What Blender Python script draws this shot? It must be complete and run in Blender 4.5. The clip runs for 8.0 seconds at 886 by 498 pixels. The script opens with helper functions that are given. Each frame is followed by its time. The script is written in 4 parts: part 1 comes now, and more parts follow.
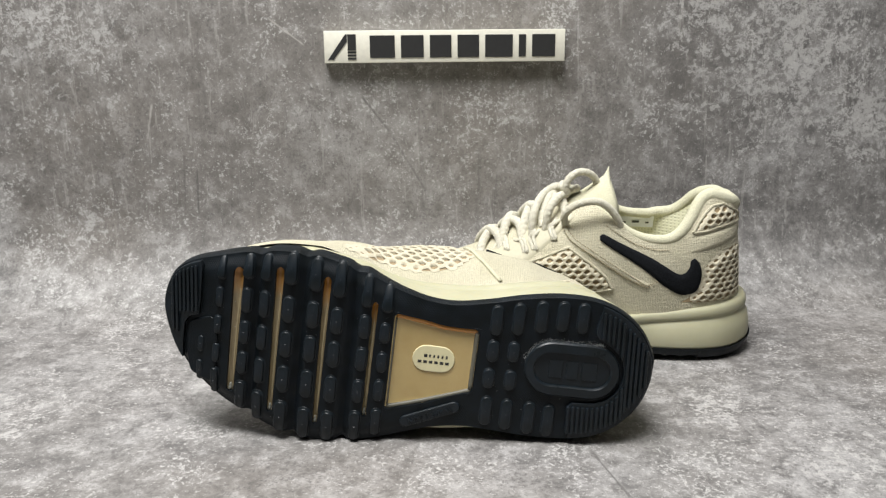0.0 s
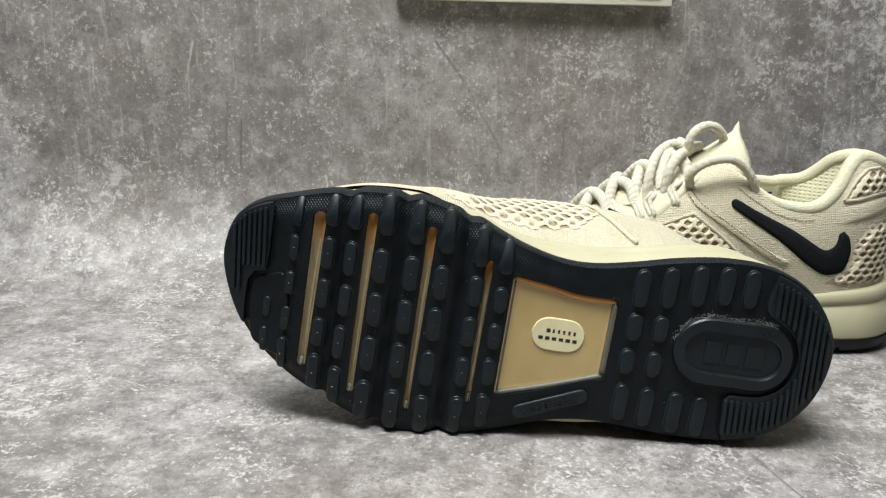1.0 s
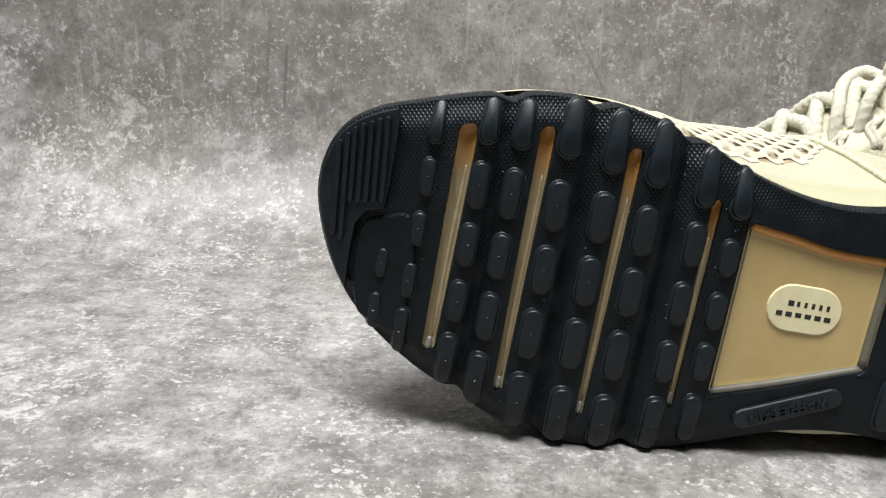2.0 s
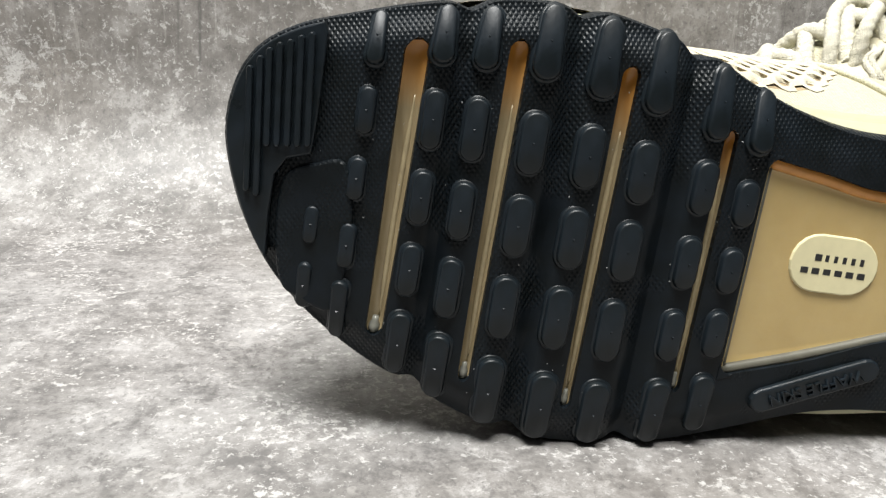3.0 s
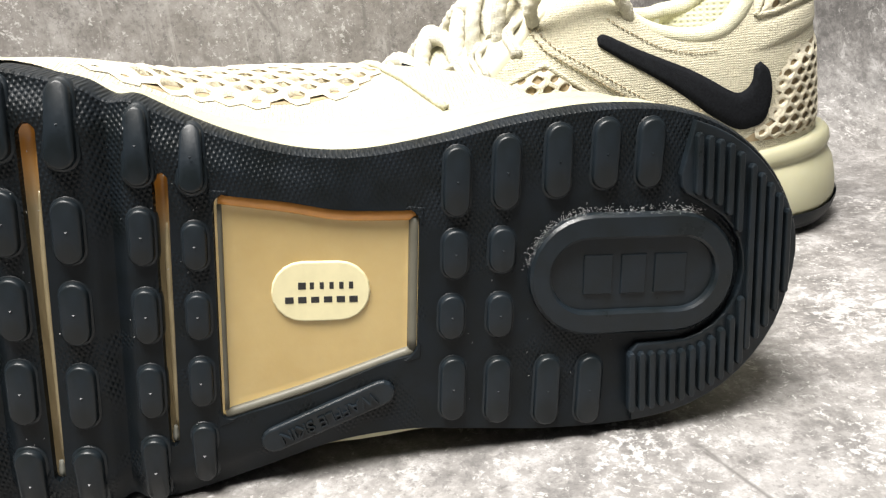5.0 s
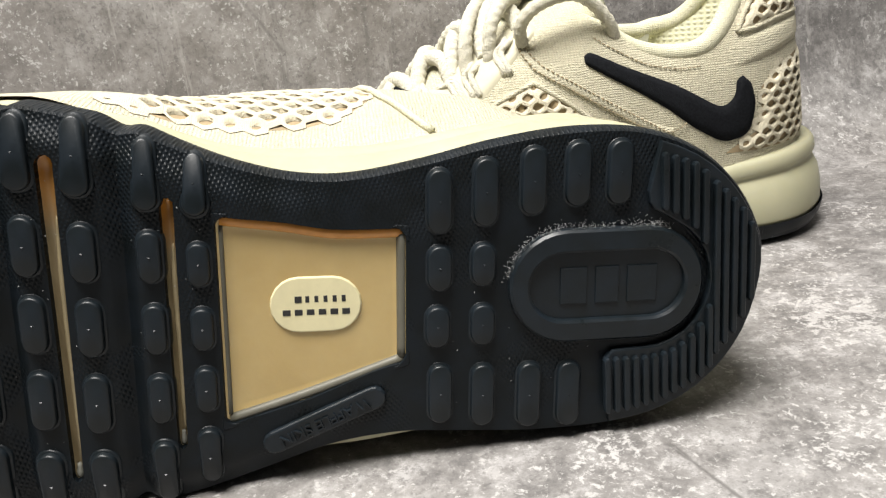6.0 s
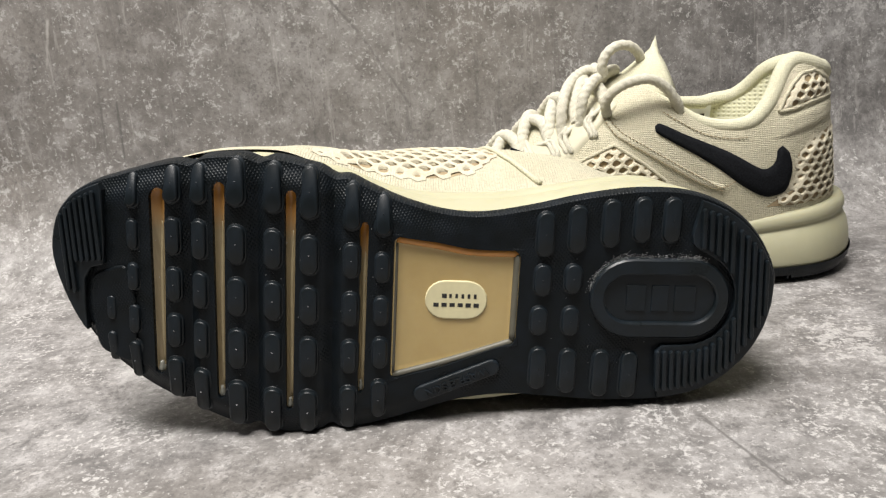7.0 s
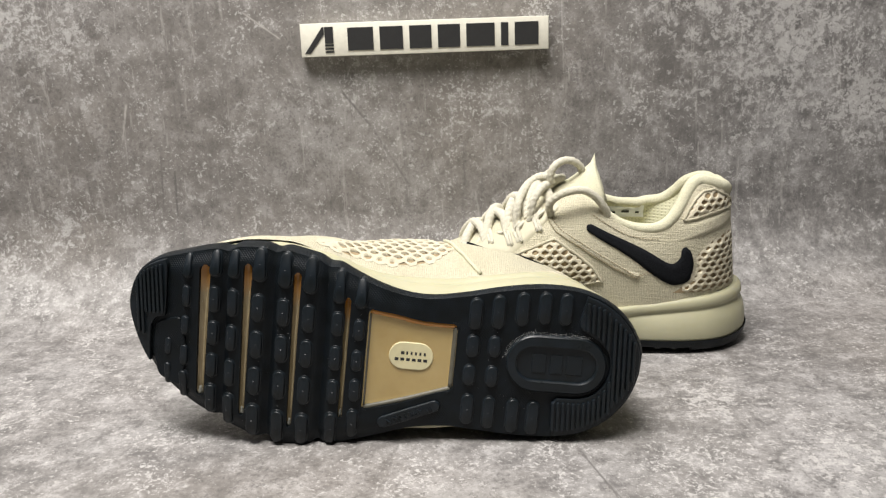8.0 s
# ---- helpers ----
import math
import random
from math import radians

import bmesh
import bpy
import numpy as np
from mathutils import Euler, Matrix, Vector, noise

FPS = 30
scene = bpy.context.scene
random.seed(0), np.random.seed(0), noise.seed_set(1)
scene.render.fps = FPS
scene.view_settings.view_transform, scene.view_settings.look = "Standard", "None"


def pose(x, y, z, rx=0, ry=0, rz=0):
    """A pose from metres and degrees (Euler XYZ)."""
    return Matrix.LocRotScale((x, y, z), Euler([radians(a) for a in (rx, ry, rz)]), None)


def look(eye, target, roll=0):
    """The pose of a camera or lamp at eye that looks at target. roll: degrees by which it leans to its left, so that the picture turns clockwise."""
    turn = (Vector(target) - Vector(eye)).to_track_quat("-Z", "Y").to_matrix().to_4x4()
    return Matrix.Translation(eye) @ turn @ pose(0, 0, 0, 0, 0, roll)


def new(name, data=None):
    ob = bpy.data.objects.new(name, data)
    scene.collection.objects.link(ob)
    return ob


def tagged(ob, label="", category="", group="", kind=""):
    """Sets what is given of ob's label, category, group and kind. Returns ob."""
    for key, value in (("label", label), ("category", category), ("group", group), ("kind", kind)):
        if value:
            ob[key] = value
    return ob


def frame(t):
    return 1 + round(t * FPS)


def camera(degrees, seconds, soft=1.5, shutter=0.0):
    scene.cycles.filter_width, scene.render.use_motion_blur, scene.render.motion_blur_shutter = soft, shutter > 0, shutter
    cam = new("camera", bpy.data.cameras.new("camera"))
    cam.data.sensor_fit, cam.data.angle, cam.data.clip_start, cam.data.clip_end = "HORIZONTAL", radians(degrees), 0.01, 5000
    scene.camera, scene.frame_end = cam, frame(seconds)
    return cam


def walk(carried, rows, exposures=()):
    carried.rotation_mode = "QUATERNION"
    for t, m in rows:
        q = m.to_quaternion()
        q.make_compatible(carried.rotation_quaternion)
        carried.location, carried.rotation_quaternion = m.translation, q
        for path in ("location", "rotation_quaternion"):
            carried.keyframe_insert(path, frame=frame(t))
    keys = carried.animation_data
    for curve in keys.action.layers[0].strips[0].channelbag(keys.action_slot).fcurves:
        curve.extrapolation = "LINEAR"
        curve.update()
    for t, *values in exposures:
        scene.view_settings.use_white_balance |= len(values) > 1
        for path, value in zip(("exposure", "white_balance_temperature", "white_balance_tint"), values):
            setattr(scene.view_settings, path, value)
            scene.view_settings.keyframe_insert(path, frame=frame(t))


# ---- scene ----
cam = camera(58.4, 8.0, soft=1.3)
# seconds, place in metres, turn in degrees
PATH = [
    (0.0, 0.0306, -0.4494, 0.2433, 75.27, 0.50, 1.77),
    (0.5, 0.0059, -0.4188, 0.2217, 75.47, -0.42, 1.89),
    (1.0, -0.0380, -0.3641, 0.1913, 75.45, -1.44, 2.08),
    (1.5, -0.0894, -0.3029, 0.1651, 75.11, -2.30, 1.76),
    (1.7, -0.1047, -0.2810, 0.1543, 74.90, -2.51, 1.40),
    (2.8, -0.1223, -0.2029, 0.1174, 73.91, -2.33, -2.20),
    (3.0, -0.1158, -0.1980, 0.1180, 73.23, -1.92, -3.49),
    (3.5, -0.0848, -0.1958, 0.1200, 72.56, -0.40, -4.85),
    (4.0, -0.0475, -0.1957, 0.1244, 71.83, 1.49, -6.01),
    (4.5, -0.0131, -0.1930, 0.1257, 71.27, 3.39, -6.95),
    (5.0, 0.0215, -0.1935, 0.1304, 70.76, 5.22, -7.88),
    (5.2, 0.0333, -0.1937, 0.1317, 70.64, 5.81, -8.05),
    (6.3, 0.0231, -0.2245, 0.1406, 71.57, 6.20, -5.86),
    (6.5, 0.0077, -0.2396, 0.1435, 71.95, 5.84, -4.54),
    (7.0, 0.0062, -0.3083, 0.1686, 73.54, 4.68, -1.22),
    (7.5, 0.0330, -0.3931, 0.2100, 75.08, 3.52, 0.86),
    (8.0, 0.0477, -0.4301, 0.2294, 75.67, 1.97, 1.80),
]
walk(cam, [(t, pose(x, y, z, rx, ry, rz)) for t, x, y, z, rx, ry, rz in PATH],
     exposures=[(0.0, -0.25, 6250, 9), (1.5, -0.14, 6200, 8), (3.0, 0.12, 6300, 8), (3.5, 0.3, 6450, 9), (4.0, 0.58, 6500, 10), (4.5, 0.7, 6500, 10), (5.0, 0.58, 6500, 10),
                (6.5, 0.0, 6500, 10), (7.0, -0.14, 6500, 11), (8.0, -0.18, 6500, 11)])

# ---- light: a soft lamp overhead and a dim room ----
world = bpy.data.worlds.new("room_air")
scene.world = world
world.use_nodes = True
world.node_tree.nodes["Background"].inputs[0].default_value = (1.0, 0.98, 0.95, 1)
world.node_tree.nodes["Background"].inputs[1].default_value = 0.05


def area_lamp(name, eye, target, size_x, size_y, watts, colour):
    data = bpy.data.lights.new(name, "AREA")
    data.shape, data.size, data.size_y, data.energy, data.color = "RECTANGLE", size_x, size_y, watts, colour
    ob = new(name, data)
    ob.matrix_world = look(eye, target)
    return ob


area_lamp("ceiling_lamp", (-0.21, -0.20, 1.33), (-0.03, 0.12, 0.0), 0.80, 0.50, 46.0, (1.0, 0.965, 0.92))


# ---- materials ----
def smoothstep(a, b, x):
    x = min(1.0, max(0.0, (x - a) / (b - a)))
    return x * x * (3 - 2 * x)


class Nodes:
    """A small writer of node materials."""

    def __init__(self, name, rough=0.6, metal=0.0, gloss=0.5):
        self.mat = bpy.data.materials.new(name)
        self.mat.use_nodes = True
        self.t = self.mat.node_tree
        self.b = self.t.nodes["Principled BSDF"]
        self.b.inputs["Roughness"].default_value = rough
        self.b.inputs["Metallic"].default_value = metal
        self.b.inputs["Specular IOR Level"].default_value = gloss
        self.co = self.t.nodes.new("ShaderNodeTexCoord").outputs["Object"]

    def link(self, a, b):
        self.t.links.new(a, b)

    def scaled(self, sx, sy, sz, turn=(0, 0, 0)):
        n = self.t.nodes.new("ShaderNodeMapping")
        n.inputs["Scale"].default_value = (sx, sy, sz)
        n.inputs["Rotation"].default_value = [radians(a) for a in turn]
        self.link(self.co, n.inputs["Vector"])
        return n.outputs[0]

    def noise(self, scale, detail=4, rough=0.55, distort=0.0, co=None):
        n = self.t.nodes.new("ShaderNodeTexNoise")
        n.inputs["Scale"].default_value, n.inputs["Detail"].default_value = scale, detail
        n.inputs["Roughness"].default_value, n.inputs["Distortion"].default_value = rough, distort
        self.link(co or self.co, n.inputs["Vector"])
        return n.outputs["Fac"]

    def ramp(self, fac, *stops):
        n = self.t.nodes.new("ShaderNodeValToRGB")
        els = n.color_ramp.elements
        while len(els) < len(stops):
            els.new(0.5)
        for e, (p, c) in zip(els, stops):
            e.position = p
            e.color = (*c, 1) if hasattr(c, "__len__") else (c, c, c, 1)
        self.link(fac, n.inputs[0])
        return n.outputs[0]

    def mix(self, fac, a, b, mode="MIX"):
        n = self.t.nodes.new("ShaderNodeMix")
        n.data_type, n.blend_type = "RGBA", mode
        for slot, value in ((0, fac), (6, a), (7, b)):
            if hasattr(value, "is_linked"):
                self.link(value, n.inputs[slot])
            else:
                n.inputs[slot].default_value = value if slot == 0 else (*value, 1)
        return n.outputs[2]

    def math(self, op, a, b=0.0):
        n = self.t.nodes.new("ShaderNodeMath")
        n.operation = op
        for slot, value in ((0, a), (1, b)):
            if hasattr(value, "is_linked"):
                self.link(value, n.inputs[slot])
            else:
                n.inputs[slot].default_value = value
        return n.outputs[0]

    def wave(self, scale, co=None, axis="X", distort=0.0):
        n = self.t.nodes.new("ShaderNodeTexWave")
        n.bands_direction = axis
        n.inputs["Scale"].default_value, n.inputs["Distortion"].default_value = scale, distort
        self.link(co or self.co, n.inputs["Vector"])
        return n.outputs["Fac"]

    def colour(self, c):
        self.link(c, self.b.inputs["Base Color"])
        return self

    def roughness(self, r):
        self.link(r, self.b.inputs["Roughness"])
        return self

    def bump(self, height, strength=0.3, distance=0.001):
        n = self.t.nodes.new("ShaderNodeBump")
        n.inputs["Strength"].default_value, n.inputs["Distance"].default_value = strength, distance
        self.link(height, n.inputs["Height"])
        self.link(n.outputs[0], self.b.inputs["Normal"])
        return self


# pale torn blooms of the print: place and reach; hairlines: ends, width, pale or dark
BLOOMS = (((-0.37, 0.28, 0.264), 0.075), ((-0.30, 0.285, 0.255), 0.05), ((0.33, 0.322, 0.225), 0.12), ((0.41, 0.327, 0.16), 0.08), ((0.25, 0.315, 0.27), 0.07), ((-0.33, 0.28, 0.08), 0.03),
          ((0.20, 0.05, 0.0), 0.04), ((-0.30, 0.02, 0.0), 0.06), ((0.30, -0.05, 0.0), 0.10), ((0.18, -0.10, 0.0), 0.06), ((0.38, -0.12, 0.0), 0.10), ((0.03, -0.17, 0.0), 0.07))
HAIRS = (((-0.069, 0.298, 0.194), (-0.043, 0.299, 0.160), 0.0007, 0), ((-0.043, 0.299, 0.160), (-0.010, 0.301, 0.103), 0.0007, 0), ((-0.237, 0.288, 0.150), (-0.241, 0.288, 0.078), 0.0005, 0),
         ((-0.226, 0.288, 0.130), (-0.229, 0.288, 0.070), 0.0005, 0), ((-0.153, 0.293, 0.266), (-0.119, 0.295, 0.240), 0.0005, 1), ((-0.262, 0.286, 0.190), (-0.270, 0.286, 0.155), 0.0006, 1),
         ((0.105, -0.008, 0.0), (0.122, -0.070, 0.0), 0.0005, 0))


def concrete_print():
    m = Nodes("mottled_concrete_print", 0.5, gloss=0.5)

    def vec(op, a, b):
        n = m.t.nodes.new("ShaderNodeVectorMath")
        n.operation = op
        for slot, value in ((0, a), (1, b)):
            if hasattr(value, "is_linked"):
                m.link(value, n.inputs[slot])
            else:
                n.inputs[slot].default_value = value
        return n.outputs["Value"] if op in ("DISTANCE", "DOT_PRODUCT", "LENGTH") else n.outputs[0]

    big = m.noise(6.0, 7, 0.62, 0.15)
    base = m.ramp(big, (0.30, (0.145, 0.138, 0.131)), (0.50, (0.215, 0.207, 0.199)), (0.68, (0.305, 0.299, 0.293)))
    # cloudy mottling at hand and finger scale
    mid = m.noise(52.0, 14, 0.80, 0.1)
    base = m.mix(m.ramp(mid, (0.41, 0.80), (0.50, 0.0)), base, (0.105, 0.101, 0.098))
    base = m.mix(m.ramp(mid, (0.52, 0.0), (0.60, 0.62)), base, (0.425, 0.417, 0.409))
    # brushed vertical streaks
    streak = m.noise(46.0, 10, 0.76, 0.2, m.scaled(3.2, 3.2, 0.5, (0, 14, 0)))
    base = m.mix(m.ramp(streak, (0.54, 0.0), (0.66, 0.34)), base, (0.41, 0.397, 0.384))
    base = m.mix(m.ramp(streak, (0.34, 0.46), (0.43, 0.0)), base, (0.125, 0.12, 0.115))
    # brown tint in places
    base = m.mix(m.ramp(m.noise(3.2, 3, 0.5, 0.0, m.scaled(1, 1, 1, (70, 10, 30))), (0.48, 0.0), (0.72, 0.30)), base, (0.27, 0.23, 0.185))
    warm = m.ramp(m.math("DIVIDE", vec("DISTANCE", m.co, (-0.33, 0.28, 0.17)), 0.16), (0.0, 0.35), (1.0, 0.0))
    base = m.mix(m.math("MULTIPLY", warm, m.ramp(m.noise(25.0, 6, 0.7), (0.35, 0.3), (0.6, 1.0))), base, (0.215, 0.185, 0.15))
    clay = m.ramp(m.math("DIVIDE", vec("DISTANCE", m.co, (-0.05, 0.30, 0.24)), 0.50), (0.25, 0.36), (0.75, 0.0))
    base = m.mix(clay, base, (0.215, 0.193, 0.168))
    # torn pale blooms, gathered round their places
    reach = None
    for place, r in BLOOMS:
        d = m.math("DIVIDE", vec("DISTANCE", m.co, place), r)
        g = m.ramp(d, (0.0, 1.0), (1.0, 0.0))
        reach = g if reach is None else m.math("MAXIMUM", reach, g)
    lift = m.math("ADD", m.math("MULTIPLY", reach, 0.125), m.math("MULTIPLY", m.noise(14.0, 5, 0.65), 0.22))
    torn = m.math("ADD", m.noise(125.0, 13, 0.78, 0.35), lift)
    base = m.mix(m.ramp(torn, (0.695, 0.0), (0.725, 0.70)), base, (0.47, 0.46, 0.445))
    base = m.mix(m.math("MULTIPLY", m.ramp(m.noise(150.0, 12, 0.76, 0.3), (0.38, 0.9), (0.44, 0.0)), m.math("ADD", reach, 0.15)), base, (0.115, 0.110, 0.106))
    # fine flecks and pits, in drifts
    drift = m.math("MULTIPLY", m.math("SUBTRACT", m.noise(17.0, 6, 0.7, 0.6), 0.5), 0.46)
    base = m.mix(m.ramp(m.math("ADD", m.noise(330.0, 8, 0.75, 0.2), drift), (0.575, 0.0), (0.615, 0.82)), base, (0.50, 0.49, 0.475))
    base = m.mix(m.ramp(m.math("ADD", m.noise(360.0, 8, 0.75, 0.2, m.scaled(1.1, 0.9, 1.0, (20, 40, 10))), drift), (0.36, 0.62), (0.445, 0.0)), base, (0.095, 0.09, 0.087))
    # scratches that run several ways
    for turn, scale, pale in (((0, 24, 0), 20.0, 1), ((0, -38, 0), 17.0, 1), ((0, 64, 0), 15.0, 0), ((0, -8, 0), 24.0, 1), ((0, 38, 0), 16.0, 0)):
        thin = m.noise(scale, 3, 0.55, 0.25, m.scaled(7.0, 7.0, 0.55, turn))
        base = m.mix(m.ramp(thin, (0.66, 0.0), (0.70, 0.34), (0.74, 0.0)), base, (0.47, 0.455, 0.43) if pale else (0.095, 0.09, 0.085))
    # hairlines
    wobble = m.math("MULTIPLY", m.math("SUBTRACT", m.noise(40.0, 4, 0.6), 0.5), 0.004)
    for p0, p1, w, pale in HAIRS:
        d = Vector(p1) - Vector(p0)
        along = vec("DOT_PRODUCT", vec("SUBTRACT", m.co, p0), tuple(d / d.length_squared))
        n = m.t.nodes.new("ShaderNodeVectorMath")
        n.operation = "SCALE"
        n.inputs[0].default_value = tuple(d)
        m.link(along, n.inputs["Scale"])
        off = vec("LENGTH", vec("SUBTRACT", vec("SUBTRACT", m.co, p0), n.outputs[0]), (0, 0, 0))
        off = m.math("ABSOLUTE", m.math("SUBTRACT", off, m.math("ABSOLUTE", wobble)))
        line = m.math("MULTIPLY", m.ramp(m.math("DIVIDE", off, w * 2), (0.0, 0.8), (1.0, 0.0)), m.ramp(m.math("ABSOLUTE", m.math("SUBTRACT", along, 0.5)), (0.42, 1.0), (0.5, 0.0)))
        base = m.mix(line, base, (0.48, 0.46, 0.43) if pale else (0.10, 0.095, 0.09))
    m.colour(base)
    m.roughness(m.ramp(mid, (0.3, 0.42), (0.7, 0.56)))
    m.bump(m.noise(420.0, 4, 0.6), 0.10, 0.0006)
    return m.mat


def rubber(name, shade, rough, knurl=False, gloss=0.24):
    m = Nodes(name, rough, gloss=gloss)
    m.colour(m.ramp(m.noise(120.0, 5, 0.6), (0.35, (shade * 0.65, shade * 0.92, shade * 1.05)), (0.7, (shade * 0.95, shade * 1.42, shade * 1.95))))
    m.roughness(m.ramp(m.noise(60.0, 6, 0.6), (0.3, rough - 0.08), (0.7, rough + 0.12)))
    grain = m.noise(900.0, 3, 0.6)
    if knurl:
        weave = m.math("MULTIPLY", m.wave(260.0, m.scaled(1, 1, 1, (0, 0, 38))), m.wave(260.0, m.scaled(1, 1, 1, (0, 0, -30))))
        # the diamond knurl fills the inner rim and fades out in patches elsewhere
        place = m.t.nodes.new("ShaderNodeSeparateXYZ")
        m.link(m.co, place.inputs[0])
        across = m.ramp(m.math("ABSOLUTE", place.outputs[1]), (0.074, 0.0), (0.086, 1.0))
        patch = m.math("MAXIMUM", across, m.ramp(m.noise(38.0, 2, 0.5), (0.53, 0.0), (0.58, 0.8)))
        grain = m.math("ADD", m.math("MULTIPLY", grain, 0.3), m.math("MULTIPLY", weave, m.math("MULTIPLY", patch, 1.7)))
    m.bump(grain, 0.42 if knurl else 0.12, 0.0004)
    return m.mat


def foam(name, a, b):
    m = Nodes(name, 0.52)
    m.colour(m.ramp(m.noise(40.0, 5, 0.6), (0.3, a), (0.7, b)))
    m.b.inputs["Subsurface Weight"].default_value = 0.12
    m.b.inputs["Subsurface Radius"].default_value = (0.004, 0.003, 0.0015)
    m.bump(m.noise(1100.0, 3, 0.6), 0.10, 0.0003)
    return m.mat


def cloth(name, a, b, period=0.0009, depth=0.9, dark=0.34):
    """Plain weave: crossed ribs with uneven yarn, a little fuzz and soiling."""
    m = Nodes(name, 0.92, gloss=0.2)
    k = 0.314 / period
    ribs = m.math("MULTIPLY", m.wave(k, m.scaled(1, 0.3, 0.5), "X", 5.0), m.wave(k * 1.15, m.scaled(0.5, 0.75, 1), "Z", 5.0))
    yarn = m.noise(0.75 / period, 4, 0.7)
    c = m.ramp(m.noise(45.0, 6, 0.65), (0.3, a), (0.7, b))
    c = m.mix(m.math("MULTIPLY", m.ramp(m.math("ADD", m.math("MULTIPLY", ribs, 0.32), m.math("MULTIPLY", yarn, 1.1)), (0.45, 1.0), (0.85, 0.0)), dark), c, tuple(v * 0.5 for v in a))
    m.colour(c)
    m.b.inputs["Sheen Weight"].default_value = 0.10
    m.bump(m.math("ADD", m.math("MULTIPLY", ribs, 0.45), m.math("MULTIPLY", yarn, 1.3)), depth, 0.0008)
    return m.mat


def plain(name, c, rough=0.6, spread=0.12, grain=200.0, bump=0.05):
    m = Nodes(name, rough)
    m.colour(m.ramp(m.noise(grain, 4, 0.6), (0.3, tuple(v * (1 - spread) for v in c)), (0.7, tuple(v * (1 + spread) for v in c))))
    m.bump(m.noise(grain * 4, 3, 0.6), bump, 0.0004)
    return m.mat


CONCRETE = concrete_print()
BLACK = rubber("black_rubber", 0.0072, 0.40, True, 0.20)
# same rubber, lighter: the light that raised parts catch is in the colour
POD = rubber("black_rubber_lit_pod", 0.0108, 0.33, False, 0.31)
FOAM = foam("cream_foam", (0.39, 0.378, 0.25), (0.435, 0.42, 0.288))
WEAVE = cloth("cream_weave", (0.59, 0.55, 0.40), (0.66, 0.62, 0.47), 0.0012, 1.0, 0.42)
NET = cloth("cream_net", (0.62, 0.565, 0.42), (0.70, 0.65, 0.505), 0.0006, 0.5)
UNDER = plain("tan_underlay", (0.33, 0.255, 0.15), 0.9, 0.25)
THREAD = plain("tan_thread", (0.33, 0.27, 0.17), 0.9, 0.2)
FLAT = plain("smooth_cream_overlay", (0.50, 0.47, 0.345), 0.6, 0.06, 300.0, 0.15)


def dotted_lining():
    """Spacer mesh: rows of small sunk dots in a pale knit."""
    m = Nodes("pale_dotted_lining", 0.9, gloss=0.2)
    k = 0.314 / 0.0026
    dots = m.math("MULTIPLY", m.wave(k, m.scaled(1, 0, 0.35)), m.wave(k, m.scaled(-0.35, 0, 1), "Z"))
    c = m.ramp(m.noise(45.0, 6, 0.65), (0.3, (0.63, 0.62, 0.44)), (0.7, (0.70, 0.69, 0.51)))
    m.colour(m.mix(m.ramp(dots, (0.45, 0.0), (0.80, 0.42)), c, (0.30, 0.28, 0.16)))
    m.bump(m.math("SUBTRACT", m.noise(700.0, 3, 0.6), dots), 0.6, 0.0006)
    return m.mat


LINING = dotted_lining()
BINDING = cloth("pale_binding", (0.62, 0.60, 0.43), (0.69, 0.67, 0.50), 0.0010, 0.6)
LACE = cloth("cream_lace_cord", (0.68, 0.65, 0.52), (0.76, 0.73, 0.61), 0.0007, 0.8)
FELT = plain("black_fleece", (0.010, 0.011, 0.013), 0.95, 0.4, 900.0, 0.6)
FELT.node_tree.nodes["Principled BSDF"].inputs["Specular IOR Level"].default_value = 0.08
PANEL = foam("tan_clear_rubber", (0.46, 0.335, 0.140), (0.53, 0.402, 0.182))
PANEL.node_tree.nodes["Principled BSDF"].inputs["Roughness"].default_value = 0.22


def slot_rubber():
    """Clear rubber over foam: tan, with the amber shading of its inner end put into the colour."""
    m = Nodes("tan_slot_rubber", 0.22)
    gen = m.t.nodes.new("ShaderNodeSeparateXYZ")
    m.link([n for n in m.t.nodes if n.type == "TEX_COORD"][0].outputs["Generated"], gen.inputs[0])
    c = m.ramp(m.noise(50.0, 5, 0.6, 0.0, m.scaled(6, 0.6, 1)), (0.3, (0.20, 0.155, 0.085)), (0.7, (0.33, 0.265, 0.155)))
    c = m.mix(m.ramp(gen.outputs[1], (0.03, 1.0), (0.22, 0.0)), c, (0.46, 0.20, 0.03))
    m.colour(c)
    m.bump(m.noise(300.0, 3, 0.6), 0.1, 0.0004)
    return m.mat


SLOT = slot_rubber()
# orange shading near the window's inner edge, put into a colour
AMBER = plain("amber_edge_shading", (0.55, 0.25, 0.06), 0.25)
HAZE = plain("hazy_clear_edge", (0.11, 0.105, 0.08), 0.5)
RIB = plain("pale_clear_rib", (0.34, 0.28, 0.165), 0.25)
CLEAR = plain("milky_clear_rubber", (0.20, 0.20, 0.17), 0.12)
LINT = plain("pale_grey_lint", (0.42, 0.43, 0.43), 0.9)
BADGE = plain("cream_badge", (0.74, 0.68, 0.42), 0.35, 0.05)
INK = plain("dark_ink", (0.02, 0.02, 0.02), 0.5)
BOARD = plain("cream_board", (0.72, 0.70, 0.60), 0.5, 0.06)
WHITE = plain("white_label", (0.75, 0.76, 0.78), 0.6, 0.05)


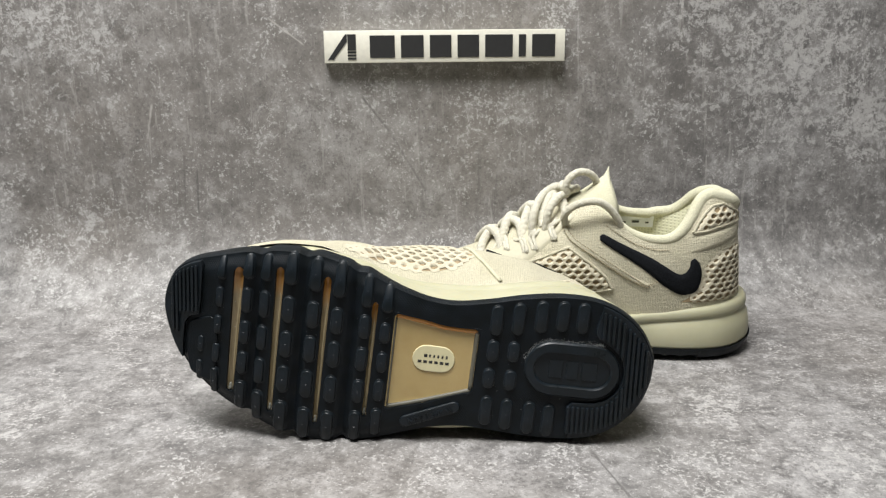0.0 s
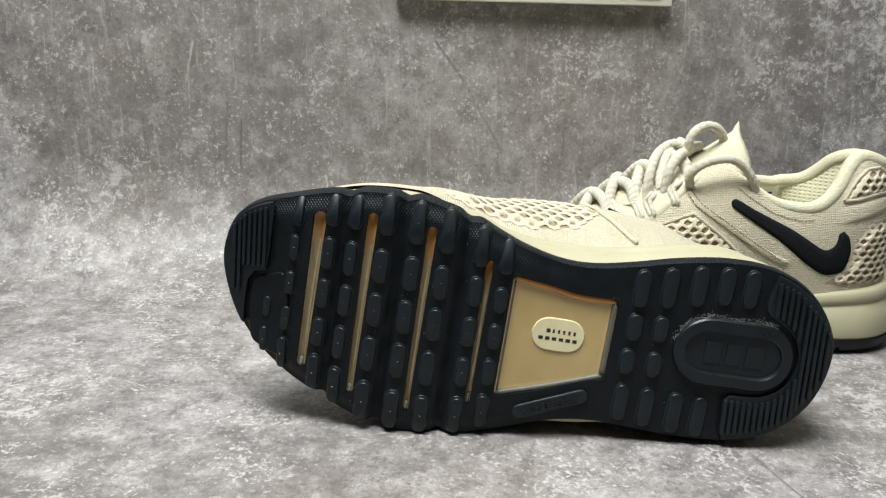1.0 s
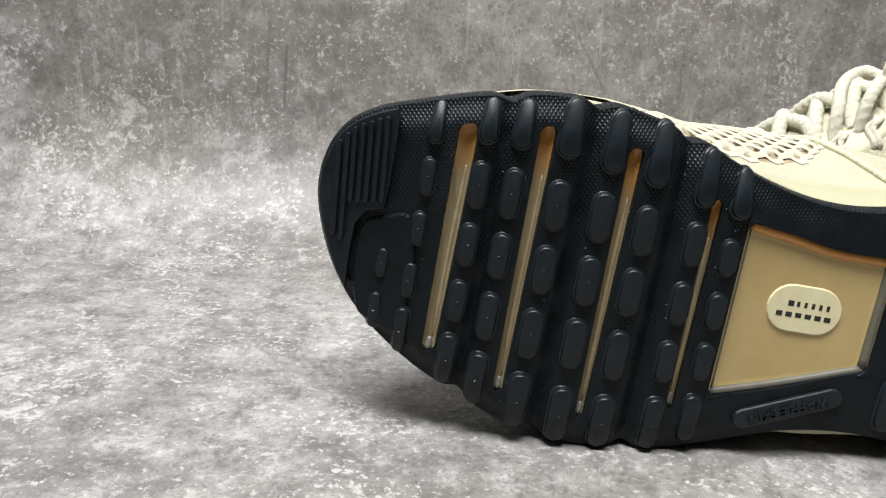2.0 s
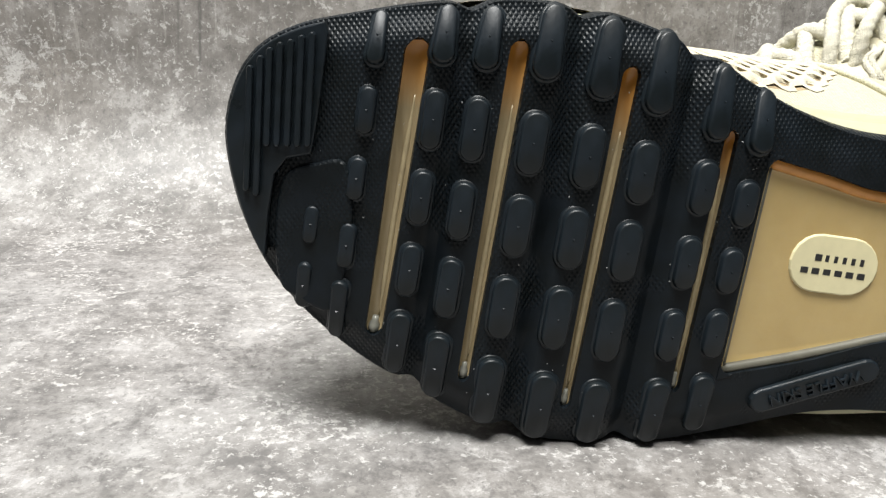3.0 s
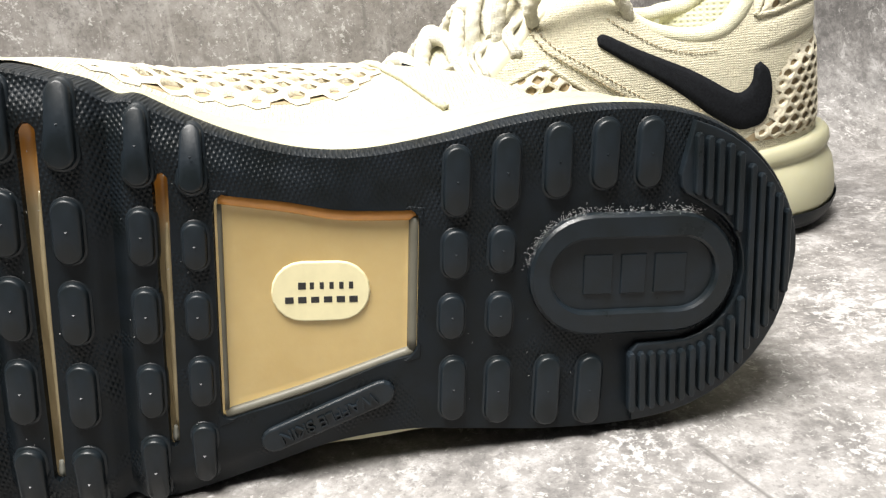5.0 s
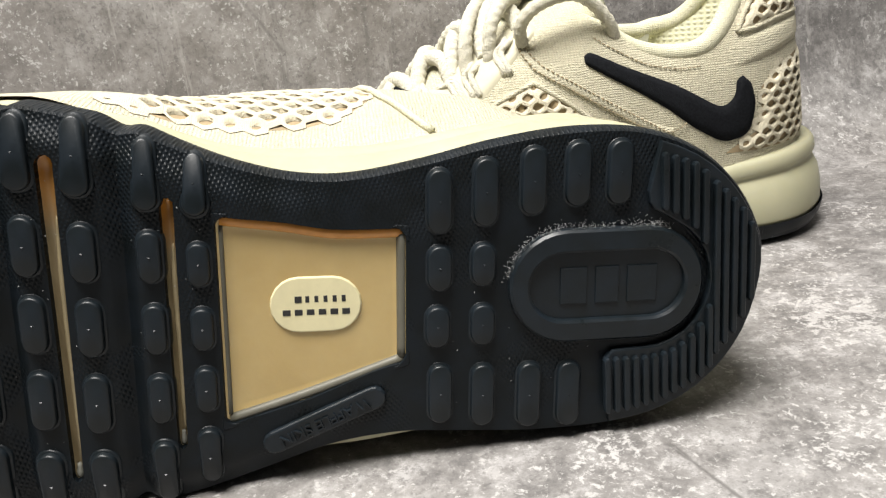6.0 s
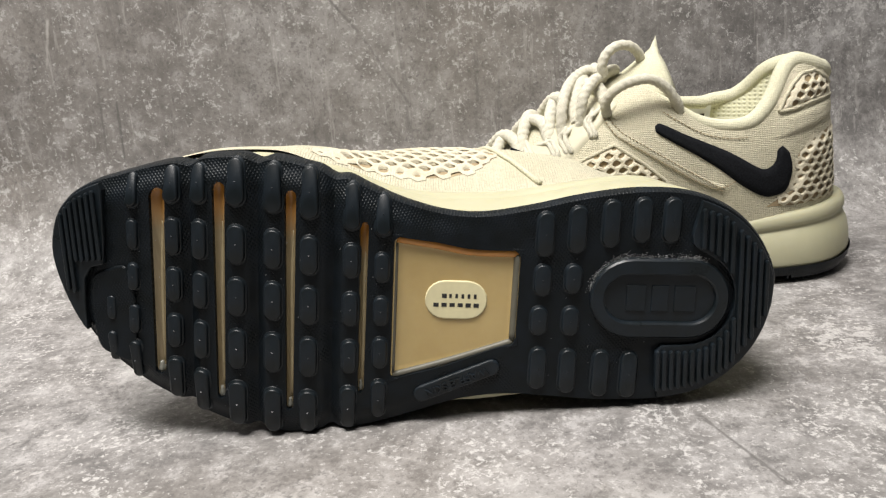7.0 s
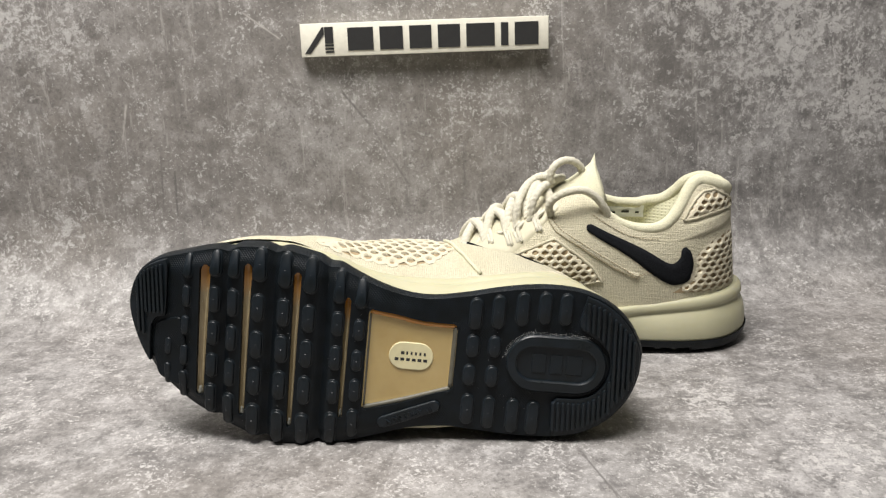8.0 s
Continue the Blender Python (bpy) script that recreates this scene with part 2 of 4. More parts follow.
# ---- mesh helpers ----
def curve_of(points):
    """A smooth function through (x, y) points."""
    xs = np.array([p[0] for p in points], float)
    ys = np.array([p[1] for p in points], float)
    d = np.diff(ys) / np.diff(xs)
    m = np.concatenate(([d[0]], np.where(d[:-1] * d[1:] > 0, 2 * d[:-1] * d[1:] / (d[:-1] + d[1:] + 1e-12), 0), [d[-1]]))

    def f(x):
        x = min(max(x, xs[0]), xs[-1])
        i = min(max(int(np.searchsorted(xs, x)) - 1, 0), len(xs) - 2)
        h = xs[i + 1] - xs[i]
        s = (x - xs[i]) / h
        return float(ys[i] * (1 + 2 * s) * (1 - s) ** 2 + m[i] * h * s * (1 - s) ** 2 + ys[i + 1] * s * s * (3 - 2 * s) + m[i + 1] * h * s * s * (s - 1))
    return f


def closed_spline(points, n):
    """n points of a smooth closed line through points."""
    out, k = [], len(points)
    for i in range(n):
        f = i * k / n
        j, s = int(f), f - int(f)
        p = [Vector(points[(j + o) % k]) for o in (-1, 0, 1, 2)]
        out.append(0.5 * (2 * p[1] + (p[2] - p[0]) * s + (2 * p[0] - 5 * p[1] + 4 * p[2] - p[3]) * s * s + (3 * p[1] - p[0] - 3 * p[2] + p[3]) * s ** 3))
    return out


def open_spline(points, n):
    out, k = [], len(points)
    P = [Vector(p) for p in points]
    for i in range(n + 1):
        f = i * (k - 1) / n
        j = min(int(f), k - 2)
        s = f - j
        a, b, c, d = P[max(j - 1, 0)], P[j], P[j + 1], P[min(j + 2, k - 1)]
        out.append(0.5 * (2 * b + (c - a) * s + (2 * a - 5 * b + 4 * c - d) * s * s + (3 * b - a - 3 * c + d) * s ** 3))
    return out


def mesh_of(name, verts, faces, mat, smooth=True, mirror=False):
    me = bpy.data.meshes.new(name)
    if mirror:
        verts = [(x, -y, z) for x, y, z in verts]
        faces = [tuple(reversed(f)) for f in faces]
    me.from_pydata([tuple(v) for v in verts], [], faces)
    me.materials.append(mat)
    if smooth:
        me.shade_smooth()
    me.update()
    return me


def part(name, me, parent, label=""):
    ob = new(name, me)
    ob.parent = parent
    if label:
        tagged(ob, label)
    return ob


def sharp(ob, degrees=38):
    """Keeps hard edges hard on a smooth-shaded mesh."""
    ob.data.set_sharp_from_angle(angle=radians(degrees))
    return ob


def grid_faces(rows, cols, closed_cols=False, base=0):
    out = []
    for i in range(rows - 1):
        for j in range(cols if closed_cols else cols - 1):
            k = (j + 1) % cols
            out.append((base + i * cols + j, base + i * cols + k, base + (i + 1) * cols + k, base + (i + 1) * cols + j))
    return out


def tube(points, radius, sides=10, flat=1.0):
    """Verts and faces of a cord along points, with closed ends."""
    P = [Vector(p) for p in points]
    verts, n = [], None
    for i, p in enumerate(P):
        t = (P[min(i + 1, len(P) - 1)] - P[max(i - 1, 0)]).normalized()
        if n is None:
            n = t.orthogonal().normalized()
        n = (n - t * n.dot(t)).normalized()
        b = t.cross(n)
        r = radius(i / (len(P) - 1)) if callable(radius) else radius
        for k in range(sides):
            a = 2 * math.pi * k / sides
            verts.append(p + (n * math.cos(a) + b * math.sin(a) * flat) * r)
    faces = grid_faces(len(P), sides, True)
    faces.append(tuple(reversed(range(sides))))
    faces.append(tuple(range((len(P) - 1) * sides, len(P) * sides)))
    return verts, faces


# ---- backdrop: one printed sheet that sweeps from the table up the wall ----
def backdrop():
    turn = math.atan(0.06)
    radius, wall_y = 0.09, 0.302
    prof = [(-1.6 + 0.1 * i, 0.0) for i in range(19)]
    prof = [p for p in prof if p[0] < wall_y - radius - 0.03]
    for i in range(13):
        a = math.pi / 2 * i / 12
        prof.append((wall_y - radius + radius * math.sin(a), radius - radius * math.cos(a)))
    prof += [(wall_y, radius + 0.1 * i) for i in range(1, 12)]
    xs = [-1.4 + 0.1 * i for i in range(29)]
    verts = []
    for y, z in prof:
        for x in xs:
            wave = 0.0016 * math.sin(9 * x + 1.0) * smoothstep(0.02, 0.3, z)
            verts.append((x, y + x * 0.06 * smoothstep(-0.2, 0.25, y) + wave, z))
    me = mesh_of("backdrop", verts, grid_faces(len(prof), len(xs)), CONCRETE)
    for p in me.polygons:
        p.flip()
    ob = new("backdrop", me)
    tagged(ob, "grey mottled concrete-print sheet sweeping from table up the wall", "backdrop", kind="structure")


backdrop()


# ---- the sign on the wall ----
def box_verts(x0, x1, y0, y1, z0, z1, b):
    """A bevelled slab: rings from back to front (front is y0)."""
    rings = []
    for y, i in ((y1, 0), (y0 + b, 0), (y0 + b * 0.3, b * 0.35), (y0, b)):
        rings.append([(x0 + i, y, z0 + i), (x1 - i, y, z0 + i), (x1 - i, y, z1 - i), (x0 + i, y, z1 - i)])
    verts = [v for r in rings for v in r]
    faces = grid_faces(4, 4, True) + [(12, 13, 14, 15), (3, 2, 1, 0)]
    return verts, faces


def prism(poly, y0, y1):
    n = len(poly)
    verts = [(x, y1, z) for x, z in poly] + [(x, y0, z) for x, z in poly]
    faces = [(i, (i + 1) % n, n + (i + 1) % n, n + i) for i in range(n)] + [tuple(range(n, 2 * n)), tuple(reversed(range(n)))]
    return verts, faces


def wall_sign():
    sign = new("wall_sign")
    sign.matrix_world = pose(0.0095, 0.2915, 0.2385, 0, 0, math.degrees(math.atan(0.06)))
    v, f = box_verts(-0.1093, 0.1093, 0.0, 0.0105, -0.0142, 0.0142, 0.0008)
    sharp(part("board", mesh_of("board", v, f, BOARD), sign))
    # the mark: a slanted wedge and a barred post
    marks = [[(-0.1060, -0.0112), (-0.1010, -0.0112), (-0.0885, 0.0048), (-0.0885, 0.0110), (-0.0900, 0.0110)],
             [(-0.0880, -0.0030), (-0.0805, -0.0030), (-0.0805, 0.0110), (-0.0880, 0.0110)]]
    marks += [[(-0.0880, -0.0112 + 0.0028 * k), (-0.0805, -0.0112 + 0.0028 * k), (-0.0805, -0.0096 + 0.0028 * k), (-0.0880, -0.0096 + 0.0028 * k)] for k in range(3)]
    for p in marks:
        v, f = prism(p, -0.0006, 0.0002)
        part("mark", mesh_of("mark", v, f, INK, False), sign)
    # seven dark blocks in place of the name
    x = -0.0690
    for w in (0.0235, 0.0215, 0.0205, 0.0205, 0.0260, 0.0075, 0.0220):
        v, f = prism([(x + 0.001, -0.0098), (x + w, -0.0098), (x + w, 0.0098), (x + 0.001, 0.0098)], -0.0006, 0.0002)
        part("dark_bar", mesh_of("dark_bar", v, f, INK, False), sign)
        x += w + 0.0046
    tagged(sign, "cream block sign with black lettering blocks on the grey wall", "sign")


wall_sign()

# ---- the shoe, in millimetres: u from toe to heel, v from the outer to the inner side, h up from the tread ----
OUTLINE = closed_spline([(-2.2, 87), (0.8, 101), (6.8, 110), (16.5, 115.3), (28.5, 117.8), (47, 120.5), (66, 122), (89, 120.5), (107, 115.5), (121, 110.5), (132, 104), (146, 97), (162, 91.5), (178, 89.5),
                         (198, 91), (220, 94), (242, 95), (262, 92.5), (278, 85), (290, 73), (297, 58), (297, 45), (291, 29), (280, 17), (265, 8.5), (248, 5.5), (222, 6.5), (200, 9.5), (182, 12),
                         (162, 11), (141, 6.5), (123, 3), (105, 1.5), (86, 2), (70, 5), (54, 12), (40, 20), (27, 29.5), (16, 40), (7.5, 52), (1.0, 68)], 480)
LEAN_V = 0.12
GROOVES = (51.2, 79.8, 111.5)
BEND = curve_of([(0, 12), (15, 8), (35, 3), (60, 0), (85, -1.5), (110, -2), (135, -0.5), (165, 1.2), (200, 1), (240, 0), (270, 0.2), (298, 4)])


def cross(p):
    """Where the leaning line p meets the sole's outline: its lowest and highest v."""
    vs = []
    for a, b in zip(OUTLINE, OUTLINE[1:] + OUTLINE[:1]):
        fa, fb = a.x - LEAN_V * (a.y - 60) - p, b.x - LEAN_V * (b.y - 60) - p
        if (fa <= 0) != (fb <= 0):
            vs.append(a.y + (b.y - a.y) * fa / (fa - fb))
    if len(vs) < 2:
        return 60.0, 60.0
    # the cross grooves notch the rim
    notch = sum(2.4 * math.exp(-((p - g) / 4.0) ** 2) for g in GROOVES)
    return min(vs) + notch, max(vs) - notch


PMIN = min(a.x - LEAN_V * (a.y - 60) for a in OUTLINE)
PMAX = max(a.x - LEAN_V * (a.y - 60) for a in OUTLINE)
# slots: line, width at the outer and inner end, outer and inner end
SLOTS = [(38.6, 4.2, 6.6, 32, 112), (64.4, 3.4, 5.3, 19.5, 112.5), (94.0, 3.0, 4.8, 12.5, 107), (124.3, 2.6, 3.8, 18, 91.5)]
WIN_P = (136.6, 190.0)
WIN_LO = curve_of([(136, 22.3), (160, 26.4), (190, 33.6)])
WIN_HI = curve_of([(136, 85), (155, 80.2), (170, 76.2), (190, 74)])


def tread_z(u, v, edge=99.0):
    """Height of the tread's skin; edge: distance to the rim."""
    p = u - LEAN_V * (v - 60)
    z = BEND(u)
    for g in GROOVES:
        z += 3.4 * math.exp(-((p - g) / 3.0) ** 2) * (0.6 + 0.4 * smoothstep(0, 9, edge))
    z += 3.0 * smoothstep(9, 0, edge) * smoothstep(190, 120, u)
    return z


def rim_gap(u, v):
    p = u - LEAN_V * (v - 60)
    lo, hi = cross(min(max(p, PMIN + 0.5), PMAX - 0.5))
    return min(v - lo, hi - v, (p - PMIN) * 1.2, (PMAX - p) * 1.2)


def toe_shift(u, v):
    """The toe springs up and forward."""
    b = max(0.0, BEND(u)) * smoothstep(50, 30, u)
    return u - 0.40 * b, v - 0.15 * b


def mm(u, v, h):
    u, v = toe_shift(u, v)
    return (u * 0.001, v * 0.001, h * 0.001)


def stations():
    ps = []
    p = PMIN + 0.25
    while p < PMAX - 0.2:
        ps.append(p)
        p += 0.5 if p < PMIN + 3 or p > PMAX - 3.5 else 1.5
    marks = []
    for c, w0, w1, _, _ in SLOTS:
        ps = [q for q in ps if abs(q - c) > 4]
        marks += [("slot", c, k) for k in (-1.25, -1.0, -0.8, 0.0, 0.8, 1.0, 1.25)]
    for e in WIN_P:
        ps = [q for q in ps if abs(q - e) > 1.4]
        s = 1 if e == WIN_P[0] else -1
        ps += [e - s * 0.9, e, e + s * 1.0]
    return ps, marks


def tread(mirror):
    """The tread's skin with slots and the window sunk in, and its side wall."""
    ps, marks = stations()
    cols = [("p", p, 0) for p in ps] + marks
    cols.sort(key=lambda c: c[1] + c[2] * 2.2)
    key_lo = curve_of([(PMIN, 70), (20, 45), (38.6, 32), (64.4, 19.5), (94, 12.5), (124.3, 18), (136, 22.3), (160, 26.4), (190, 33.6), (240, 30), (PMAX, 45)])
    key_hi = curve_of([(PMIN, 80), (20, 100), (38.6, 112), (64.4, 112.5), (94, 107), (124.3, 91.5), (136, 85), (155, 80.2), (170, 76.2), (190, 74), (240, 70), (PMAX, 55)])
    verts, faces, width = [], [], 0
    low, mid, top = 9, 40, 9
    for kind, c, k in cols:
        lo, hi = cross(c)
        if kind == "slot":
            ends = [s[1:3] for s in SLOTS if s[0] == c][0]
            lo, hi = cross(c + k * 0.5 * ends[0])[0], cross(c + k * 0.5 * ends[1])[1]
        a, b = key_lo(c), key_hi(c)
        a, b = max(a, lo + 1.5), min(b, hi - 1.5)
        if a > b - 2:
            a, b = lo + (hi - lo) * 0.35, lo + (hi - lo) * 0.65
        vs = [lo + (a - lo) * (1 - (1 - i / low) ** 1.3) for i in range(low)] + [a, a + 0.6]
        vs += [a + 0.6 + (b - a - 1.2) * (i / mid - 0.125 * math.sin(2 * math.pi * i / mid)) for i in range(1, mid)]
        vs += [b - 0.6, b] + [b + (hi - b) * (i / top) ** 1.3 for i in range(1, top + 1)]
        width = len(vs)
        for v in vs:
            p = c
            if kind == "slot":
                w0, w1, s0, s1 = [s[1:] for s in SLOTS if s[0] == c][0]
                f = min(1, max(0, (v - s0) / (s1 - s0)))
                w = w0 + (w1 - w0) * f
                d = max(0.0, 1 - min(v - a - 0.3, b - 0.3 - v) / (0.5 * w))
                p = c + k * 0.5 * w * (max(0.05, 1 - d * d) ** 0.5 if abs(k) < 1.1 and d < 1.4 else 1.0)
            u = p + LEAN_V * (v - 60)
            z = tread_z(u, v, min(v - lo, hi - v))
            inside = a + 0.3 < v < b - 0.3
            if inside and kind == "slot" and abs(k) < 0.9:
                z += 3.8
            if inside and kind == "p" and WIN_P[0] + 0.5 < p < WIN_P[1] - 0.5:
                z += 3.6
            verts.append(mm(u, v, z))
    n = len(cols)
    faces = grid_faces(n, width)
    # side wall from the rim of the skin up to the foam
    rim = [i * width for i in range(n)] + [(n - 1) * width + j for j in range(1, width)] + [i * width + width - 1 for i in range(n - 2, -1, -1)] + list(range(width - 2, 0, -1))
    ring = rim
    for up, out in ((1.2, 0.7), (3.5, 0.9), (1.0, 0.0)):
        nxt = []
        for r in ring:
            x, y, z = verts[r]
            u, v = x * 1000, y * 1000
            d = Vector((math.copysign(max(0.0, abs(u - 150) - 85) * 1.6, u - 150), v - 58)).normalized()
            tall = 1.0 + 1.9 * smoothstep(165, 110, u) if up == 3.5 else 1.0
            verts.append((x + d.x * out * 0.001, y + d.y * out * 0.001, z + up * tall * 0.001))
            nxt.append(len(verts) - 1)
        for i in range(len(ring)):
            j = (i + 1) % len(ring)
            faces.append((ring[i], nxt[i], nxt[j], ring[j]))
        ring = nxt
    return mesh_of("tread", verts, [tuple(reversed(f)) for f in faces], BLACK, True, mirror)


def insert_sheet(name, p0, p1, lo, hi, depth, mat, mirror, n=12, m=16):
    """A thin sheet lying in a slot or the window, depth below the skin, with a soft rolled rim."""
    verts = []
    for i in range(n + 1):
        for j in range(m + 1):
            fi, fj = i / n, j / m
            p = p0 + (p1 - p0) * fi if not callable(p0) else None
            if p is None:
                pm = 0.5 * (p0(0.5) + p1(0.5))
                v = lo(pm) + (hi(pm) - lo(pm)) * fj
                p = p0(fj) + (p1(fj) - p0(fj)) * fi
            else:
                v = lo(p) + (hi(p) - lo(p)) * fj
            u = p + LEAN_V * (v - 60)
            e = min(fi, 1 - fi) * abs((p1 - p0) if not callable(p0) else 4), min(fj, 1 - fj) * (hi(p) - lo(p) if not callable(p0) else 80)
            roll = smoothstep(1.6, 0.0, min(e))
            verts.append(mm(u, v, BEND(u) + depth - roll * 1.6))
    faces = grid_faces(n + 1, m + 1)
    return mesh_of(name, verts, [tuple(reversed(f)) for f in faces], mat, True, mirror)


POD_CACHE = {}


def pod_mesh(w, h, mirror, rim=0):
    """One rubber stud: a pill with rounded shoulders, a low step and a moulding nib. Outward is -z.
    rim: +1 or -1, the end that narrows and rolls over the edge of the sole."""
    key = (round(w * 2), round(h), mirror, rim)
    if key in POD_CACHE:
        return POD_CACHE[key]
    w, h = key[0] / 2, float(key[1])
    r, half = w / 2, h / 2

    def ring(inset, z):
        rr, out = r - inset, []
        for k in range(9):
            a = math.pi * k / 8
            out.append((rr * math.cos(a), half - r + rr * math.sin(a), z))
        for k in range(9):
            a = math.pi + math.pi * k / 8
            out.append((rr * math.cos(a), -(half - r) + rr * math.sin(a), z))
        return out
    rings = [ring(-0.75, 1.5), ring(-0.55, -0.5), ring(-0.25, -0.8), ring(0.15, -0.95), ring(0.3, -2.1), ring(0.55, -2.55), ring(1.0, -2.75)]
    verts = [[c * 0.001 for c in v] for q in rings for v in q]
    faces = [tuple(reversed(f)) for f in grid_faces(len(rings), 18, True)]
    b = (len(rings) - 1) * 18
    faces.append(tuple(range(b + 17, b - 1, -1)))
    k = len(verts)
    verts += [(0.0004, 0.0003, -0.00273), (-0.0004, 0.0003, -0.00273), (0, -0.00045, -0.00273), (0, 0, -0.00315)]
    faces += [(k, k + 3, k + 1), (k + 1, k + 3, k + 2), (k + 2, k + 3, k)]
    if rim:
        for i, (x, y, z) in enumerate(verts):
            f = max(0.0, rim * y / (half * 0.001))
            verts[i] = (x * (1.06 - (0.34 if rim > 0 else 0.14) * f), y, z + 0.0022 * f * f)
    POD_CACHE[key] = mesh_of("stud", verts, faces, POD, True, mirror)
    POD_CACHE[key].set_sharp_from_angle(angle=radians(50))
    return POD_CACHE[key]


# studs of the front: leaning line, width, then (v, length) from the inner to the outer side
STUDS = [(29.0, 4.6, ((112.0, 15), (93.6, 13), (75.7, 12), (57.5, 13), (37.5, 18))),
         (45.0, 5.6, ((113.0, 16), (91.4, 16), (70.9, 15), (51.1, 15), (30.0, 19))),
         (56.4, 6.0, ((112.5, 17), (89.2, 17), (67.8, 16), (46.4, 17), (22.5, 20))),
         (71.7, 7.2, ((112.0, 20), (86.3, 17), (64.2, 17), (41.7, 18), (17.0, 21))),
         (87.0, 7.0, ((108.5, 21), (83.3, 17), (61.4, 17), (39.1, 18), (13.0, 21))),
         (102.0, 7.0, ((105.5, 22), (79.6, 17), (58.4, 17), (36.0, 18), (11.5, 20))),
         (119.3, 6.4, ((98.5, 20), (76.0, 15), (55.4, 15), (34.8, 15), (12.0, 20))),
         (132.0, 6.2, ((94.0, 18), (71.9, 13), (53.3, 13), (35.2, 14), (14.5, 18)))]
# studs of the heel: u, v, length
HEEL_STUDS = [(201.9, 80.5, 19), (215.2, 81.5, 20), (229.0, 83.0, 20), (241.8, 83.5, 19), (253.9, 82.5, 19), (199.7, 61.1, 14), (212.4, 60.7, 13),
              (197.1, 43.6, 13), (210.3, 42.5, 13), (195.5, 22.6, 19), (208.0, 20.4, 20), (221.9, 18.5, 21), (233.8, 17.2, 21)]
TOE_STUDS = [(19.9, 63.0, 11), (18.0, 46.2, 14)]


def add_studs(parent, mirror):
    s = -1 if mirror else 1
    spots = [(p + LEAN_V * (v - 60), v, w, h, (1, 0, 0, 0, -1)[i]) for p, w, row in STUDS for i, (v, h) in enumerate(row)]
    spots += [(u, v, 7.2, h, 0) for u, v, h in HEEL_STUDS] + [(u, v, 4.4, h, 0) for u, v, h in TOE_STUDS]
    for u, v, w, h, rim in spots:
        e = 2.0
        w += 0.3
        lo, hi = cross(min(max(u - LEAN_V * (v - 60), PMIN + 0.5), PMAX - 0.5))
        keep = min(max(v, lo + h / 2 - 0.5), hi - h / 2 + 2.6)
        u, v = u + LEAN_V * (keep - v), keep
        zc = tread_z(u, v, rim_gap(u, v))
        zu = (tread_z(u + e, v) - tread_z(u - e, v)) / (2 * e) * 0.5
        gap = rim_gap(u, v)
        tilt = 0.0
        if u < 175 and gap < 12:
            tilt = (14 if v > 60 else -14) * smoothstep(12, 5, gap)
        ob = new("stud", pod_mesh(w, h, mirror, rim))
        ob.parent = parent
        turn = Euler((radians(tilt) * s, -math.atan(zu), -math.atan(LEAN_V) * s)).to_matrix().to_4x4()
        ob.matrix_local = Matrix.Translation((toe_shift(u, v)[0] * 0.001, s * toe_shift(u, v)[1] * 0.001, (zc + 0.7) * 0.001)) @ turn


def slab_on_sole(name, poly, h0, h1, mat, mirror, bevel=0.6, smooth=False):
    """A flat raised piece on the tread from an outline in (u, v)."""
    bm = bmesh.new()
    n = len(poly)
    c = Vector((sum(p[0] for p in poly) / n, sum(p[1] for p in poly) / n))
    P = [Vector(p) for p in poly]
    area = sum(P[i].x * P[(i + 1) % n].y - P[(i + 1) % n].x * P[i].y for i in range(n))
    if area < 0:
        P.reverse()
    loops = []
    for inset, h in ((-0.1, h0), (0.0, h1 - bevel), (bevel * 0.4, h1 - bevel * 0.3), (bevel, h1)):
        ring = []
        for i in range(n):
            a, b, d = P[i - 1], P[i], P[(i + 1) % n]
            t = ((b - a).normalized() + (d - b).normalized())
            t = t.normalized() if t.length > 1e-6 else (d - b).normalized()
            q = b + Vector((-t.y, t.x)) * inset
            ring.append(bm.verts.new(mm(q.x, q.y, BEND(q.x) - h)))
        loops.append(ring)
    for a, b in zip(loops, loops[1:]):
        for i in range(n):
            j = (i + 1) % n
            bm.faces.new((a[j], a[i], b[i], b[j]))
    edges = [bm.edges.get((loops[-1][i], loops[-1][(i + 1) % n])) for i in range(n)]
    bmesh.ops.triangle_fill(bm, use_beauty=True, use_dissolve=False, edges=edges)
    bm.normal_update()
    bmesh.ops.recalc_face_normals(bm, faces=bm.faces)
    if mirror:
        for v in bm.verts:
            v.co.y = -v.co.y
        bmesh.ops.reverse_faces(bm, faces=bm.faces)
    me = bpy.data.meshes.new(name)
    bm.to_mesh(me)
    bm.free()
    me.materials.append(mat)
    return me


def stadium(cu, cv, length, height, turn, n=10):
    """A pill outline round (cu, cv), long along u, turned by degrees."""
    r, half = height / 2, length / 2 - height / 2
    pts = [(half + r * math.cos(a), r * math.sin(a)) for a in [-math.pi / 2 + math.pi * k / n for k in range(n + 1)]]
    pts += [(-half + r * math.cos(a), r * math.sin(a)) for a in [math.pi / 2 + math.pi * k / n for k in range(n + 1)]]
    c, s = math.cos(radians(turn)), math.sin(radians(turn))
    return [(cu + x * c - y * s, cv + x * s + y * c) for x, y in pts]


def inset_outline(d):
    n = len(OUTLINE)
    out = []
    for i in range(n):
        t = (OUTLINE[(i + 1) % n] - OUTLINE[i - 1]).normalized()
        out.append(Vector((OUTLINE[i].x + t.y * d, OUTLINE[i].y - t.x * d)))
    return out


